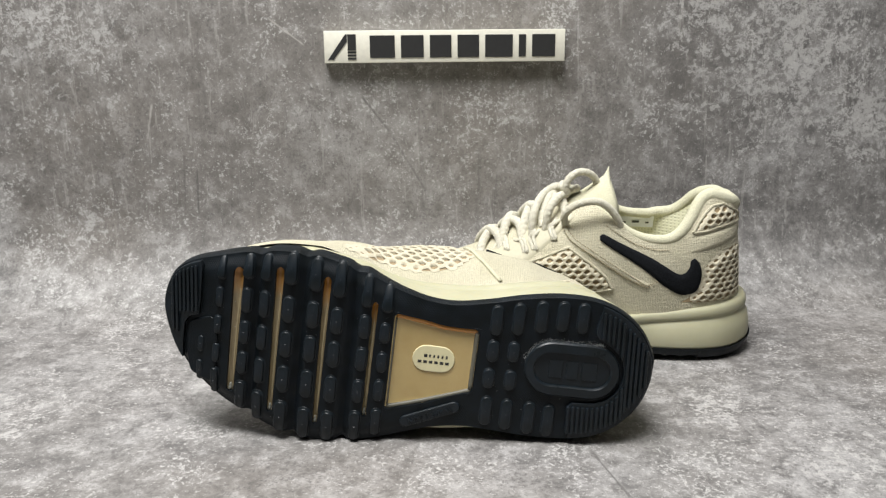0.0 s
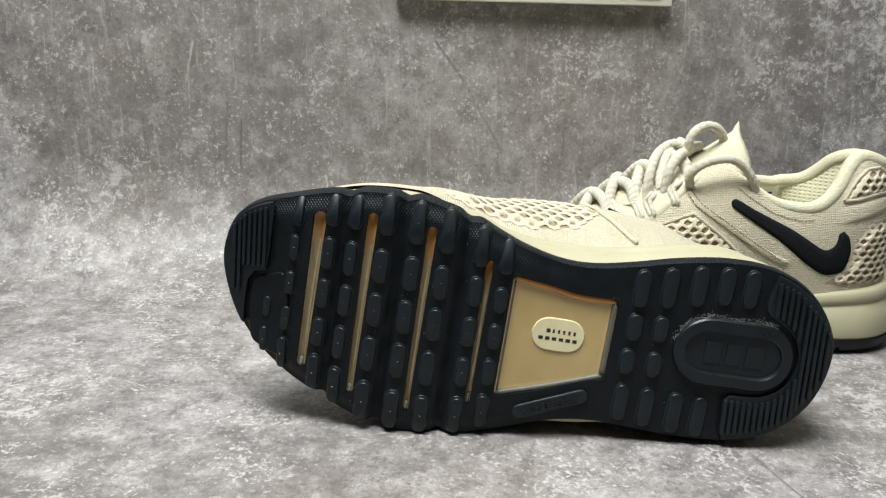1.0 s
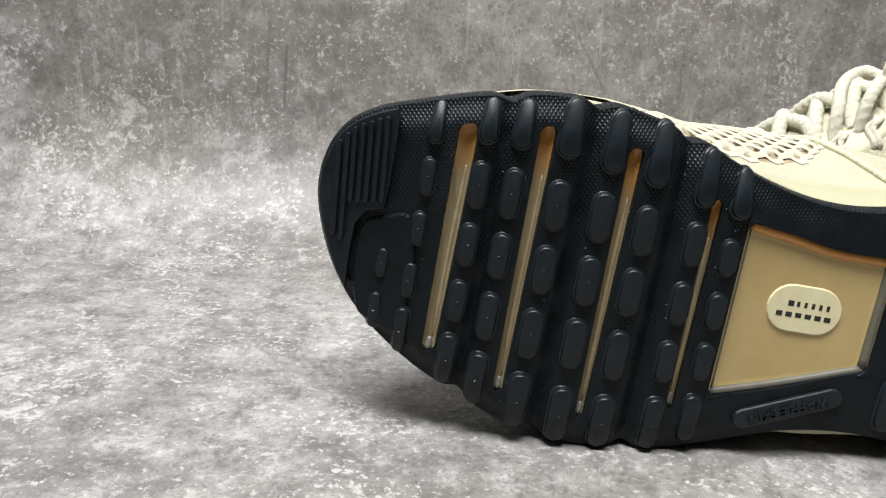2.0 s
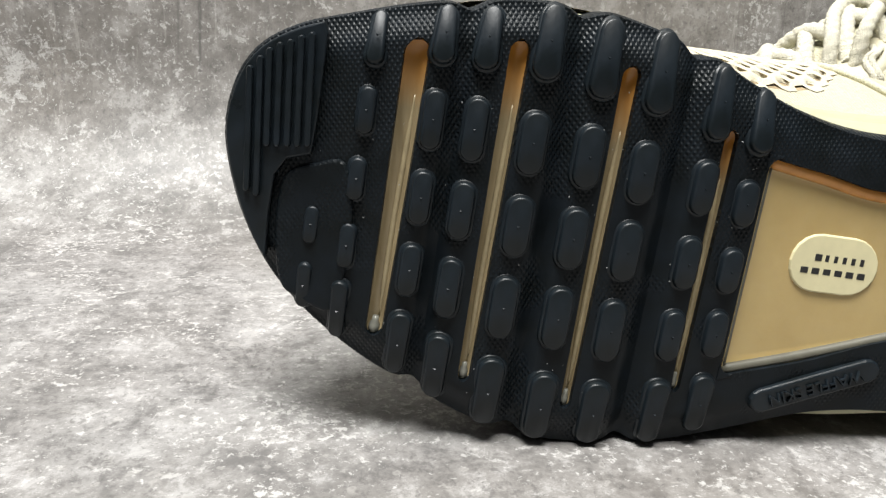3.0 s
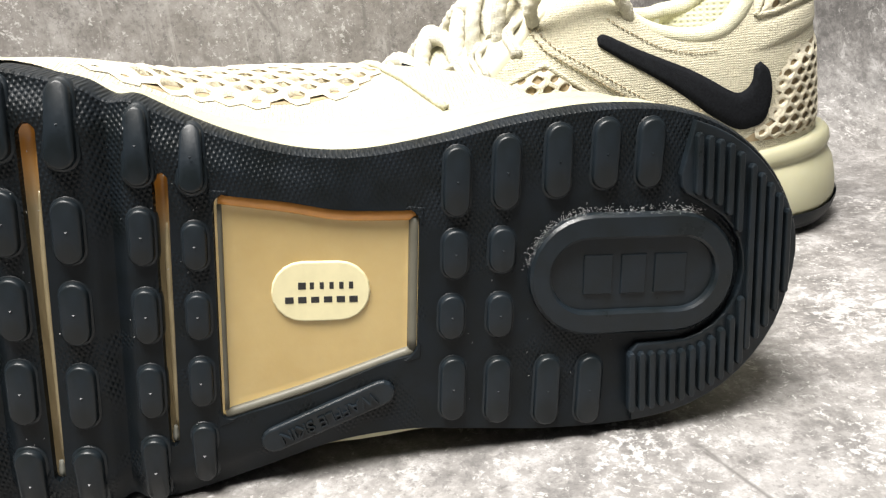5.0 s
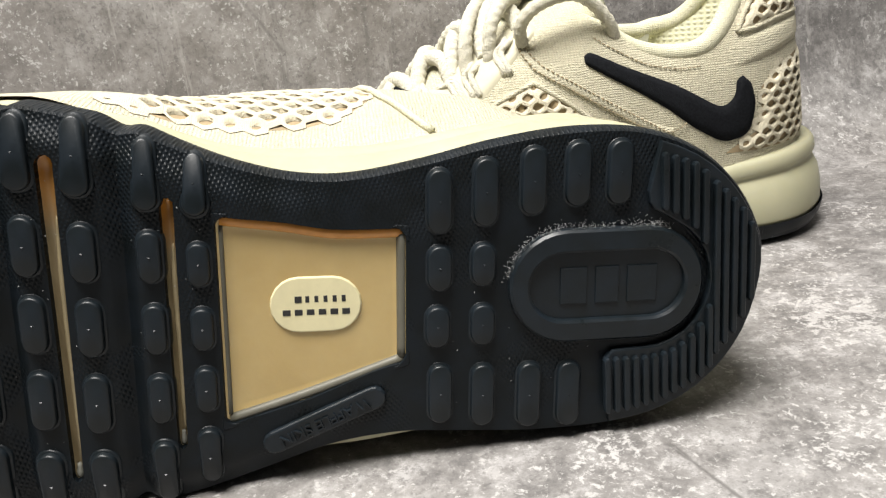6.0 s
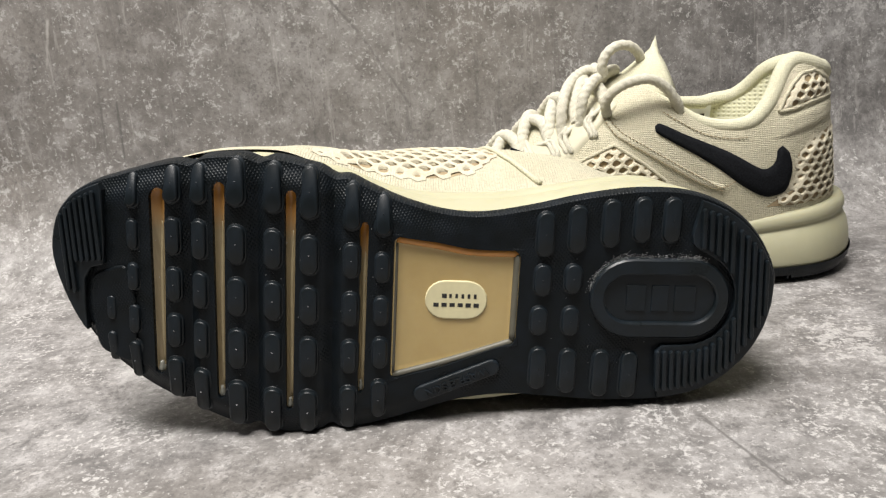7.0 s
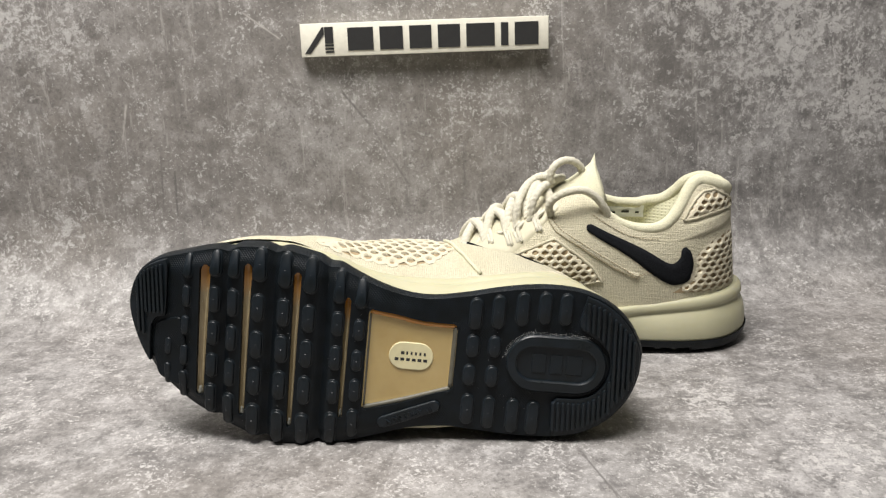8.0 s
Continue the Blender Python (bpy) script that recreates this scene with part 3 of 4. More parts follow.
def ridge(parent, u, v0, v1, w, h, mirror, base):
    poly = stadium(0, 0, v1 - v0, w, 90, 3)
    me = slab_on_sole("ridge", [(u + x + LEAN_V * 0.35 * y, (v0 + v1) / 2 + y) for x, y in poly], base, h, POD, mirror, 0.45)
    part("ridge", me, parent)


def sole_plates(parent, mirror):
    ins = inset_outline(1.0)
    # toe plate
    arc = [p for p in ins if p.y > 53 and p.x < 24 or (p.y > 100 and p.x < 24)]
    arc.sort(key=lambda p: math.atan2(p.y - 80, p.x - 40) % (2 * math.pi))
    poly = [(p.x, p.y) for p in arc[::3]]
    tail = [(8.2, 54.0), (9.2, 66), (10.8, 76.5), (14.0, 81.0), (19.8, 82.2), (21.5, 92), (23.8, 113.0)]
    if poly[0][1] < poly[-1][1]:
        poly = poly[::-1]
    poly = poly + tail
    part("toe_plate", slab_on_sole("toe_plate", poly, -1.5, 2.8, POD, mirror, 0.55), parent)
    pad = [(11.5, 47.0), (10.6, 62), (12.2, 74.0), (15.0, 78.0), (20.5, 79.6), (28.0, 79.8), (30.0, 66), (28.5, 52), (25.0, 39.0), (16.5, 42.0)]
    part("toe_pad", slab_on_sole("toe_pad", [tuple(q)[:2] for q in closed_spline([(a, b, 0) for a, b in pad], 40)], -2.0, 1.3, BLACK, mirror, 0.8), parent)
    for k in range(7):
        u = 4.6 + 2.5 * k
        vs = [p.y for p in ins if abs(p.x - u) < 1.2 and p.y > 80]
        top = max(vs) - 2.0 if vs else 104
        ridge(parent, u, 72 - 1.2 * k if u < 8.5 else 84, top, 1.6, 4.6, mirror, 2.2)
    # heel plate in one sweep round the pill
    gap = stadium(247.8, 50.0, 63, 40, -5.3, 14)
    right = [p for p in gap if p[0] > 252]
    right.sort(key=lambda p: p[1])
    outer = [p for p in ins if (p.x > 262 and p.y > 50) or (p.x > 243.5 and p.y <= 50)]
    outer.sort(key=lambda p: math.atan2(p.y - 50, p.x - 250))
    poly = [(p.x, p.y) for p in outer[::4]] + [(261.6, 76.0), (261.9, 72.5), (263.0, 70.6), (265.0, 69.4)] + [p for p in reversed(right) if p[0] > 266 or p[1] < 50] + [(248, 29.5), (245.5, 27)]
    part("heel_plate", slab_on_sole("heel_plate", poly, -1.5, 2.3, POD, mirror, 0.55), parent)
    for k in range(18):
        u = 245.5 + 2.95 * k
        lo = [p.y for p in ins if abs(p.x - u) < 1.3 and p.y < 50]
        hi = [p.y for p in ins if abs(p.x - u) < 1.3 and p.y > 50]
        if not lo or not hi:
            continue
        g = []
        for (x0, y0), (x1, y1) in zip(gap, gap[1:] + gap[:1]):
            if (x0 <= u) != (x1 <= u):
                g.append(y0 + (y1 - y0) * (u - x0) / (x1 - x0))
        if g:
            a, b = min(g) - 2.4, max(g) + 2.4
            if a - min(lo) > 6:
                ridge(parent, u, min(lo) + 3.2, a, 1.9, 4.2, mirror, 1.8)
            if u > 266 and max(hi) - b > 5:
                ridge(parent, u, b, max(hi) - 3.2 - 2.5 * smoothstep(274, 292, u), 1.9, 4.2, mirror, 1.8)
        elif max(hi) - min(lo) > 16 and u < 293:
            ridge(parent, u, min(lo) + 5.5, max(hi) - 5.5, 1.9, 4.2, mirror, 1.8)
    # the pill: a raised ring, a sunk floor and dark raised bars on it
    turn = -5.3
    n = 14
    rings = []
    for L, H, h in ((58.6, 34.4, -1.5), (58.0, 33.8, 2.2), (56.5, 32.3, 3.0), (48.0, 22.0, 3.2), (46.5, 20.5, 2.6), (46.0, 20.0, 1.2)):
        rings.append([mm(u, v, BEND(u) - h) for u, v in stadium(247.8, 50.0, L, H, turn, n)])
    m = len(rings[0])
    verts = [v for r in rings for v in r]
    faces = [tuple(reversed(f)) for f in grid_faces(len(rings), m, True)] + [tuple(reversed(range((len(rings) - 1) * m, len(rings) * m)))]
    pill = part("heel_pill", mesh_of("heel_pill", verts, faces, POD, True, mirror), parent)
    sharp(pill, 30)
    for du, dv, L, H in ((-10, 0, 8, 11), (0, 0, 7, 11), (10.5, 0, 9, 11)):
        c, s = math.cos(radians(turn)), math.sin(radians(turn))
        q = [(247.8 + (du + x) * c - (dv + y) * s, 50 + (du + x) * s + (dv + y) * c) for x, y in ((-L / 2, -H / 2), (L / 2, -H / 2), (L / 2, H / 2), (-L / 2, H / 2))]
        part("raised_bar", slab_on_sole("raised_bar", q, 0.8, 1.7, POD, mirror, 0.3), pill)
    # lint caught along the pill's inner edge, dust on the tread
    rng = random.Random(11)
    rim = stadium(247.8, 50.0, 59.0, 34.8, turn, 40)
    worn = [(a + (c - a) * k / 12, b + (d - b) * k / 12) for (a, b), (c, d) in zip(rim, rim[1:] + rim[:1]) for k in range(12 if abs(c - a) > 4 else 1)]
    worn = [q for q in worn if q[1] > 55 and q[0] < 268]
    verts, faces = [], []

    def fibre(u, v, h, length, r):
        a, b = rng.uniform(0, 6.28), rng.uniform(-0.4, 1.2)
        d = Vector((math.cos(a), math.sin(a), -b)).normalized() * length
        p = Vector((u, v, BEND(u) - h))
        w, f = tube([mm(*p), mm(*(p + d * 0.5 + Vector((0, 0, rng.uniform(-0.2, 0.2))))), mm(*(p + d))], r * 0.001, 3)
        k = len(verts)
        verts.extend(w)
        faces.extend(tuple(k + i for i in q) for q in f)
    for _ in range(480):
        u, v = rng.choice(worn)
        fibre(u + rng.gauss(0, 0.8), v + rng.gauss(0.3, 0.7), rng.uniform(0.3, 2.6), rng.uniform(0.3, 0.9), 0.045)
    for _ in range(170):
        u, v = rng.uniform(20, 285), rng.uniform(15, 105)
        if rim_gap(u, v) > 6 and not (136 < u < 200 and 20 < v < 90):
            fibre(u, v, 0.3 - tread_z(u, v) + BEND(u), rng.uniform(0.2, 0.5), 0.09)
    tagged(part("lint", mesh_of("lint", verts, faces, LINT, True, mirror), pill, "pale lint and dust specks"), kind="stuff")
    # the worded bar beside the window
    bar = part("name_bar", slab_on_sole("name_bar", stadium(160.6, 19.8, 39, 7.0, 16.5, 6), -1.0, 1.6, POD, mirror, 0.7), parent)
    txt = bpy.data.curves.new("bar_words", "FONT")
    txt.body, txt.size, txt.align_x, txt.align_y, txt.extrude = "WAFFLE SKIN", 0.0047, "CENTER", "CENTER", 0.0004
    tmp = bpy.data.objects.new("bar_words", txt)
    scene.collection.objects.link(tmp)
    bpy.context.view_layer.update()
    me = bpy.data.meshes.new_from_object(tmp.evaluated_get(bpy.context.evaluated_depsgraph_get()))
    bpy.data.objects.remove(tmp)
    me.materials.clear()
    me.materials.append(POD)
    c, k = math.cos(radians(16.5)), math.sin(radians(16.5))
    for v in me.vertices:
        # reads upside down when the shoe lies on its outer side
        du, dv = -v.co.x * 1000, (-v.co.y if mirror else v.co.y) * 1000
        u, w = 160.6 + du * c - dv * k, 19.8 + du * k + dv * c
        x, y, z = mm(u, w, BEND(u) - 1.4 - (1.35 if v.co.z > 0 else 0.0))
        v.co = (x, -y if mirror else y, z)
    part("raised_lettering", me, bar)


def sole_inserts(parent, mirror):
    for c, w0, w1, s0, s1 in SLOTS:
        half0, half1 = 0.5 * w0 * 0.95, 0.5 * w1 * 0.95
        me = insert_sheet("slot_strip", lambda f, c=c, a=half0, b=half1: c - (a + (b - a) * f), lambda f, c=c, a=half0, b=half1: c + a + (b - a) * f,
                          lambda p, s0=s0: s0 + 0.5, lambda p, s1=s1: s1 - 0.5, 3.5, SLOT, mirror, 6, 40)
        strip = part("slot_strip", me, parent, "tan clear rubber strip in a slot")
        # a pale rib along the strip and a milky bead at its outer end
        line = []
        for k in range(31):
            f = 0.06 + 0.76 * k / 30
            v = s0 + (s1 - s0) * f
            p = c + 0.16 * (w0 + (w1 - w0) * f) + 0.15 * math.sin(9 * f + c)
            line.append(mm(p + LEAN_V * (v - 60), v, BEND(p + LEAN_V * (v - 60)) + 3.1))
        v, f = tube(line, lambda q: 0.00085 * min(1.0, 0.25 + 4 * q, 0.25 + 4 * (1 - q)), 8)
        part("pale_rib", mesh_of("pale_rib", v, f, RIB, True, mirror), strip)
        end = [(c + LEAN_V * (s0 + q - 60), s0 + q, 2.7 - 0.15 * q) for q in (0.6, 1.6, 2.8, 4.0, 5.2)]
        v, f = tube([mm(a, b, BEND(a) + h) for a, b, h in end], lambda q: 0.001 * w0 * (0.20 + 0.20 * math.sin(math.pi * min(1.0, q + 0.2))), 8)
        part("clear_bead", mesh_of("clear_bead", v, f, CLEAR, True, mirror), strip, "milky clear rubber bead")
    win = part("window_panel", insert_sheet("window_panel", WIN_P[0] + 0.3, WIN_P[1] - 0.3, WIN_LO, WIN_HI, 2.6, PANEL, mirror, 24, 24), parent, "tan clear rubber window in the black tread")
    # added amber roll: the panel's shading at its inner edge as colour; hazy roll along the outer and heel edges
    def edge(name, pts, r, mat):
        v, f = tube([mm(u, v, BEND(u) + h) for u, v, h in pts], r * 0.001, 8)
        part(name, mesh_of(name, v, f, mat, True, mirror), win)
    top = [(WIN_P[0] + 1.2 + (WIN_P[1] - WIN_P[0] - 2.4) * k / 20) for k in range(21)]
    edge("amber_shading_roll", [(p + LEAN_V * (WIN_HI(p) - 61), WIN_HI(p) - 1.3, 2.6) for p in top], 1.9, AMBER)
    edge("clear_edge", [(p + LEAN_V * (WIN_LO(p) - 59), WIN_LO(p) + 1.2, 2.4) for p in top], 1.6, HAZE)
    lo, hi = WIN_LO(188), WIN_HI(188)
    edge("clear_edge", [(WIN_P[1] - 1.2 + LEAN_V * (v - 60), v, 2.4) for v in [lo + 2 + (hi - lo - 4) * k / 12 for k in range(13)]], 1.7, HAZE)
    edge("clear_edge", [(WIN_P[0] + 1.1 + LEAN_V * (v - 60), v, 2.2) for v in [25.5 + 56 * k / 12 for k in range(13)]], 0.9, HAZE)
    # rounded corners of the opening
    quad = [(WIN_P[0], WIN_LO(WIN_P[0])), (WIN_P[1], WIN_LO(WIN_P[1])), (WIN_P[1], WIN_HI(WIN_P[1])), (WIN_P[0], WIN_HI(WIN_P[0]))]
    quad = [Vector((p + LEAN_V * (v - 60), v)) for p, v in quad]
    for i in range(4):
        c, a, b = quad[i], quad[i - 1], quad[(i + 1) % 4]
        ea, eb = (a - c).normalized(), (b - c).normalized()
        r = 4.0
        mid = [c + ea * r * (1 - math.sin(t)) + eb * r * (1 - math.cos(t)) for t in [math.pi / 2 * k / 6 for k in range(7)]]
        poly = [tuple(c - (ea + eb) * 0.8 + ea * r), tuple(c - (ea + eb) * 0.8), tuple(c - (ea + eb) * 0.8 + eb * r)] + [tuple(q) for q in reversed(mid)]
        part("window_corner", slab_on_sole("window_corner", poly, -3.4, 0.25, BLACK, mirror, 0.3), parent)
    badge = part("badge", slab_on_sole("badge", stadium(163.0, 54.6, 26.2, 16.6, -6.3, 10), -2.6, -1.9, BADGE, mirror, 0.4), win, "cream oval badge with dark bars")
    c, s = math.cos(radians(-6.3)), math.sin(radians(-6.3))
    def bar(du, dv, L, H):
        q = [(163.0 + (du + x) * c - (dv + y) * s, 54.6 + (du + x) * s + (dv + y) * c) for x, y in ((-L / 2, -H / 2), (L / 2, -H / 2), (L / 2, H / 2), (-L / 2, H / 2))]
        part("dark_bar", slab_on_sole("dark_bar", q, -1.95, -1.8, INK, mirror, 0.05), badge)
    for k in range(6):
        bar(-8.4 + 3.4 * k, -2.2, 2.2, 1.7)
    for k in range(6):
        bar(-5.0 + 2.6 * k, 1.7, 1.1 if k else 2.0, 1.9)


# foam midsole: rings along the outline, swelling at the heel
FOAM_TOP = curve_of([(0, 26), (20, 24), (60, 23), (110, 24), (160, 28), (210, 33), (260, 38.5), (298, 41)])


def midsole(mirror):
    rings = []
    for f, out in ((0.0, -1.2), (0.03, 0.2), (0.12, 1.2), (0.35, 1.8), (0.55, 1.4), (0.68, -0.2), (0.73, -1.0), (0.77, 0.4), (0.82, 1.2), (0.92, 1.2), (0.98, 0.3), (1.0, -1.4), (1.0, -9.0)):
        ring = []
        for p in inset_outline(0.0)[::4]:
            ring.append((p.x, p.y))
        n = len(ring)
        row = []
        for i in range(n):
            a, b = Vector(ring[i - 1]), Vector(ring[(i + 1) % n])
            t = (b - a).normalized()
            u, v = ring[i]
            heel = smoothstep(150, 230, u)
            o = out * (0.35 + 0.65 * heel) if out > -5 else out
            # the waist is filled out towards the upper
            fill = f * (6.5 * math.exp(-((u - 172) / 30) ** 2) + 2.0 * smoothstep(180, 210, u) * smoothstep(265, 240, u) if v > 50 else 8.0 * math.exp(-((u - 172) / 24) ** 2))
            if v < 50 and f > 0.02:
                fill += 2.6 * math.exp(-((u - 174) / 20) ** 2)
            o += fill - f * 3.0 * smoothstep(90, 20, u) - f * 5.0 * (heel if v < 50 else smoothstep(250, 282, u)) - 2.8 * smoothstep(150, 110, u) * smoothstep(0.75, 0.3, f)
            z0 = BEND(u) + 3.0 + 4.5 * smoothstep(170, 130, u)
            h = z0 + (FOAM_TOP(u) - z0) * f
            row.append(mm(u - t.y * o, v + t.x * o, h))
        rings.append(row)
    n = len(rings[0])
    verts = [v for r in rings for v in r]
    faces = grid_faces(len(rings), n, True)
    faces.append(tuple(range((len(rings) - 1) * n, len(rings) * n)))
    me = mesh_of("midsole", verts, faces, FOAM, True, mirror)
    return me


# ---- the upper ----
UP_LAT = curve_of([(8, 70), (12, 52), (22, 39), (34, 30), (50, 21), (66, 14), (86, 9), (110, 8), (140, 11), (165, 13), (190, 13), (220, 11), (245, 12), (260, 15), (274, 23), (284, 36), (290, 51)])
UP_MED = curve_of([(8, 74), (12, 98), (20, 108), (32, 116), (50, 121.5), (68, 123.5), (90, 122), (110, 114), (130, 103), (150, 98.5), (175, 95), (200, 93.5), (225, 92), (245, 89), (260, 85), (274, 77), (284, 65), (290, 53)])
UP_TOP = curve_of([(8, 27), (12, 37), (20, 47), (35, 57), (55, 66), (80, 76), (100, 88), (120, 101), (140, 112), (158, 119), (172, 122), (188, 117), (205, 112), (225, 116), (245, 132), (262, 140), (286, 142)])
RIM = curve_of([(158, 118.5), (165, 114.5), (172, 110.5), (179, 106.5), (187, 101.5), (196, 96), (206, 93), (220, 92.5), (230, 95.5), (238, 103), (245, 112.5), (252, 120.5), (260, 125), (272, 122), (290, 112)])
RIM_IN = curve_of([(158, 118.5), (165, 117.0), (172, 114.5), (178, 111.5), (186, 107), (196, 102), (210, 98.5), (230, 97), (244, 98.5), (254, 103.5), (262, 111), (270, 118.5), (278, 120.5), (290, 112)])
SWELL = curve_of([(90, 0), (110, 8), (130, 12), (150, 14), (172, 15), (190, 16), (207, 14), (225, 11), (245, 4), (262, 0)])
OPEN_U = 158.0


def upper_base(u):
    return FOAM_TOP(min(298, u * 1.04)) - 3.0


def side(u, h, sign, off=0.0):
    """A point of the upper at u and height h; sign -1 outer, +1 inner side; off: outwards."""
    zb, zt = upper_base(u), UP_TOP(u)
    lat, med = UP_LAT(u), UP_MED(u)
    c, w = 0.5 * (lat + med), 0.5 * (med - lat)
    f = min(1.0, max(0.0, (h - zb) / (zt - zb)))
    bulge = 1 + 0.03 * math.sin(math.pi * f)
    power = 2.3 + 1.9 * smoothstep(110, 165, u)
    y = w * bulge * max(0.0, 1 - f ** power) ** 0.5
    if sign > 0:
        y += SWELL(u) * math.sin(math.pi * f ** 1.2) if f < 1 else 0.0
    lean = 0.09 * (h - zb) * smoothstep(195, 286, u)
    toe = 0.10 * (h - zb) * smoothstep(60, 8, u)
    b = max(0.0, BEND(u)) * smoothstep(50, 30, u)
    return Vector((u - lean + toe - 0.40 * b, c - 0.15 * b + sign * (y + off), h + (off * 0.5 if f > 0.75 else 0)))


def param(x, h):
    """The u at which the leaning side has its point of length x and height h."""
    u = x
    for _ in range(6):
        u = x + 0.09 * (h - upper_base(min(u, 289))) * smoothstep(195, 286, u)
    return min(u, 289.5)


def rim_h(u, sign=1):
    if u < OPEN_U:
        return UP_TOP(u)
    return min(RIM(u) - 2.0 * math.exp(-((u - 210) / 20) ** 2) if sign < 0 else RIM_IN(u), UP_TOP(u))


def upper_stations(a=8.0, b=290.0):
    return [a + (b - a) * (0.5 - 0.5 * math.cos(math.pi * i / 90)) for i in range(91)]


def upper_shell(mirror):
    verts, rows = [], 26
    us = upper_stations()
    for u in us:
        zb, zt = upper_base(u), UP_TOP(u)
        for sign in (-1, 1):
            ar = math.asin(min(1.0, ((rim_h(u, sign) - zb) / (zt - zb))) ** 1.15)
            line = [zb + (zt - zb) * math.sin(ar * k / rows) ** 0.87 for k in range(rows + 1)]
            verts += [tuple(side(u, h, sign) * 0.001) for h in (line if sign < 0 else reversed(line))]
    cols = 2 * (rows + 1)
    faces = []
    for i in range(len(us) - 1):
        for j in range(cols - 1):
            if j == rows and us[i] > OPEN_U - 3:
                continue
            a = i * cols + j
            faces.append((a, a + cols, a + cols + 1, a + 1))
    return mesh_of("upper", verts, faces, WEAVE, True, mirror)


def inner_lining(mirror):
    verts, rows = [], 14
    us = [157 + (282 - 157) * (1 - (1 - i / 44) ** 1.6) for i in range(45)]
    for u in us:
        zb = 52.0
        lat, med = UP_LAT(u), UP_MED(u)
        w = 0.5 * (med - lat)
        for sign in (-1, 1):
            zr = rim_h(u, sign) - 1.0
            line = [zr + (zb - zr) * k / rows for k in range(rows + 1)]
            if sign == 1:
                line.reverse()
            for h in line:
                pad = 5.5 + 7.0 * smoothstep(222, 252, u) * math.sin(math.pi * min(1.0, max(0.0, (h - 60) / max(1.0, zr - 56))))
                q = side(u, h, sign, -min(pad, w * 0.8))
                q.x -= 4.5 * smoothstep(240, 282, u)
                verts.append(tuple(q * 0.001))
    cols = 2 * (rows + 1)
    faces = grid_faces(len(us), cols)
    return mesh_of("lining", verts, faces, LINING, True, mirror)


def collar(mirror):
    us = [OPEN_U + 2 + (286 - OPEN_U - 2) * (1 - (1 - i / 40) ** 1.8) for i in range(41)]
    line = [side(u, rim_h(u, -1) - 1.5, -1, -2.8) for u in us] + [side(u, rim_h(u, 1) - 1.5, 1, -2.8) for u in reversed(us)]
    line = [p - Vector((3.0, 0, 0)) * smoothstep(240, 286, p.x + 20) for p in line]
    pts = open_spline(line[::2], 140)
    v, f = tube([p * 0.001 for p in pts], lambda s: 0.0045 * (0.6 + 0.4 * min(1, 6 * s, 6 * (1 - s))) * (1 + 0.35 * math.exp(-((s - 0.5) / 0.2) ** 2)), 12)
    return mesh_of("collar", v, f, BINDING, True, mirror)


def in_poly(x, y, poly):
    c = False
    for (x0, y0), (x1, y1) in zip(poly, poly[1:] + poly[:1]):
        if (y0 > y) != (y1 > y) and x < (x1 - x0) * (y - y0) / (y1 - y0) + x0:
            c = not c
    return c


def nearest(p, a, b):
    """The point of the stretch a to b that lies nearest to p."""
    d = b - a
    return a + d * min(1.0, max(0.0, (p - a).dot(d) / max(1e-9, d.length_squared)))


def net_panel(poly, sign, mirror, du=7.2, row=4.3, lift=2.2, hole=0.66):
    """A knitted net: staggered cells of thick strands round oval holes, on the upper's side."""
    u0, u1 = min(p[0] for p in poly), max(p[0] for p in poly)
    h0, h1 = min(p[1] for p in poly), max(p[1] for p in poly)
    hexa = [(0, 0.667), (0.5, 0.333), (0.5, -0.333), (0, -0.667), (-0.5, -0.333), (-0.5, 0.333)]
    cell = []
    for (a, b), (c, d) in zip(hexa, hexa[1:] + hexa[:1]):
        cell += [(a, b), ((a + c) / 2, (b + d) / 2)]
    verts, faces = [], []

    def inside(a, b):
        """How far a point lies within the panel."""
        if not in_poly(a, b, poly):
            return 0.0
        p = Vector((a, b))
        return min((p - nearest(p, Vector(c), Vector(d))).length for c, d in zip(poly, poly[1:] + poly[:1]))
    rng = random.Random(7)
    j, h = 0, h0
    while h < h1 + row:
        u = u0 + (du / 2 if j % 2 else 0)
        while u < u1 + du:
            if in_poly(u, h, poly):
                base = len(verts)
                # holes close up towards the rim of the panel
                g = hole * rng.uniform(0.84, 1.08) * (0.45 + 0.55 * smoothstep(0.0, 4.0, inside(u, h)))
                slant, sx, sy = rng.uniform(0.35, 0.6), rng.uniform(-0.25, 0.25), rng.uniform(-0.2, 0.2)
                for level, lf in ((1.0, 0.72), (0.5, 1.0), (0.18, 0.85), (0.0, 0.45), (-0.06, 0.02)):
                    for k, (a, b) in enumerate(cell):
                        r = math.hypot(a, b * 0.9) or 1.0
                        oa, ob = a / r * 0.40 * g, b / r * 0.33 * g
                        x, y = oa + (a - oa) * level, ob + (b - ob) * level
                        near = 1 - max(0.0, level)
                        a, b = u + (x + slant * y * near) * du * 1.01 + sx * near, h + y * row * 1.5 * 1.01 + sy * near
                        rise = lift * lf * smoothstep(-0.5, 4.5, inside(a, b))
                        verts.append(tuple(side(min(289.5, a), b, sign, rise + 0.32) * 0.001))
                n = len(cell)
                for r in range(4):
                    for k in range(n):
                        m = (k + 1) % n
                        q = (base + r * n + k, base + r * n + m, base + r * n + n + m, base + r * n + n + k)
                        faces.append(q if sign > 0 else tuple(reversed(q)))
            u += du
        h += row
        j += 1
    return mesh_of("net", verts, faces, NET, True, mirror)


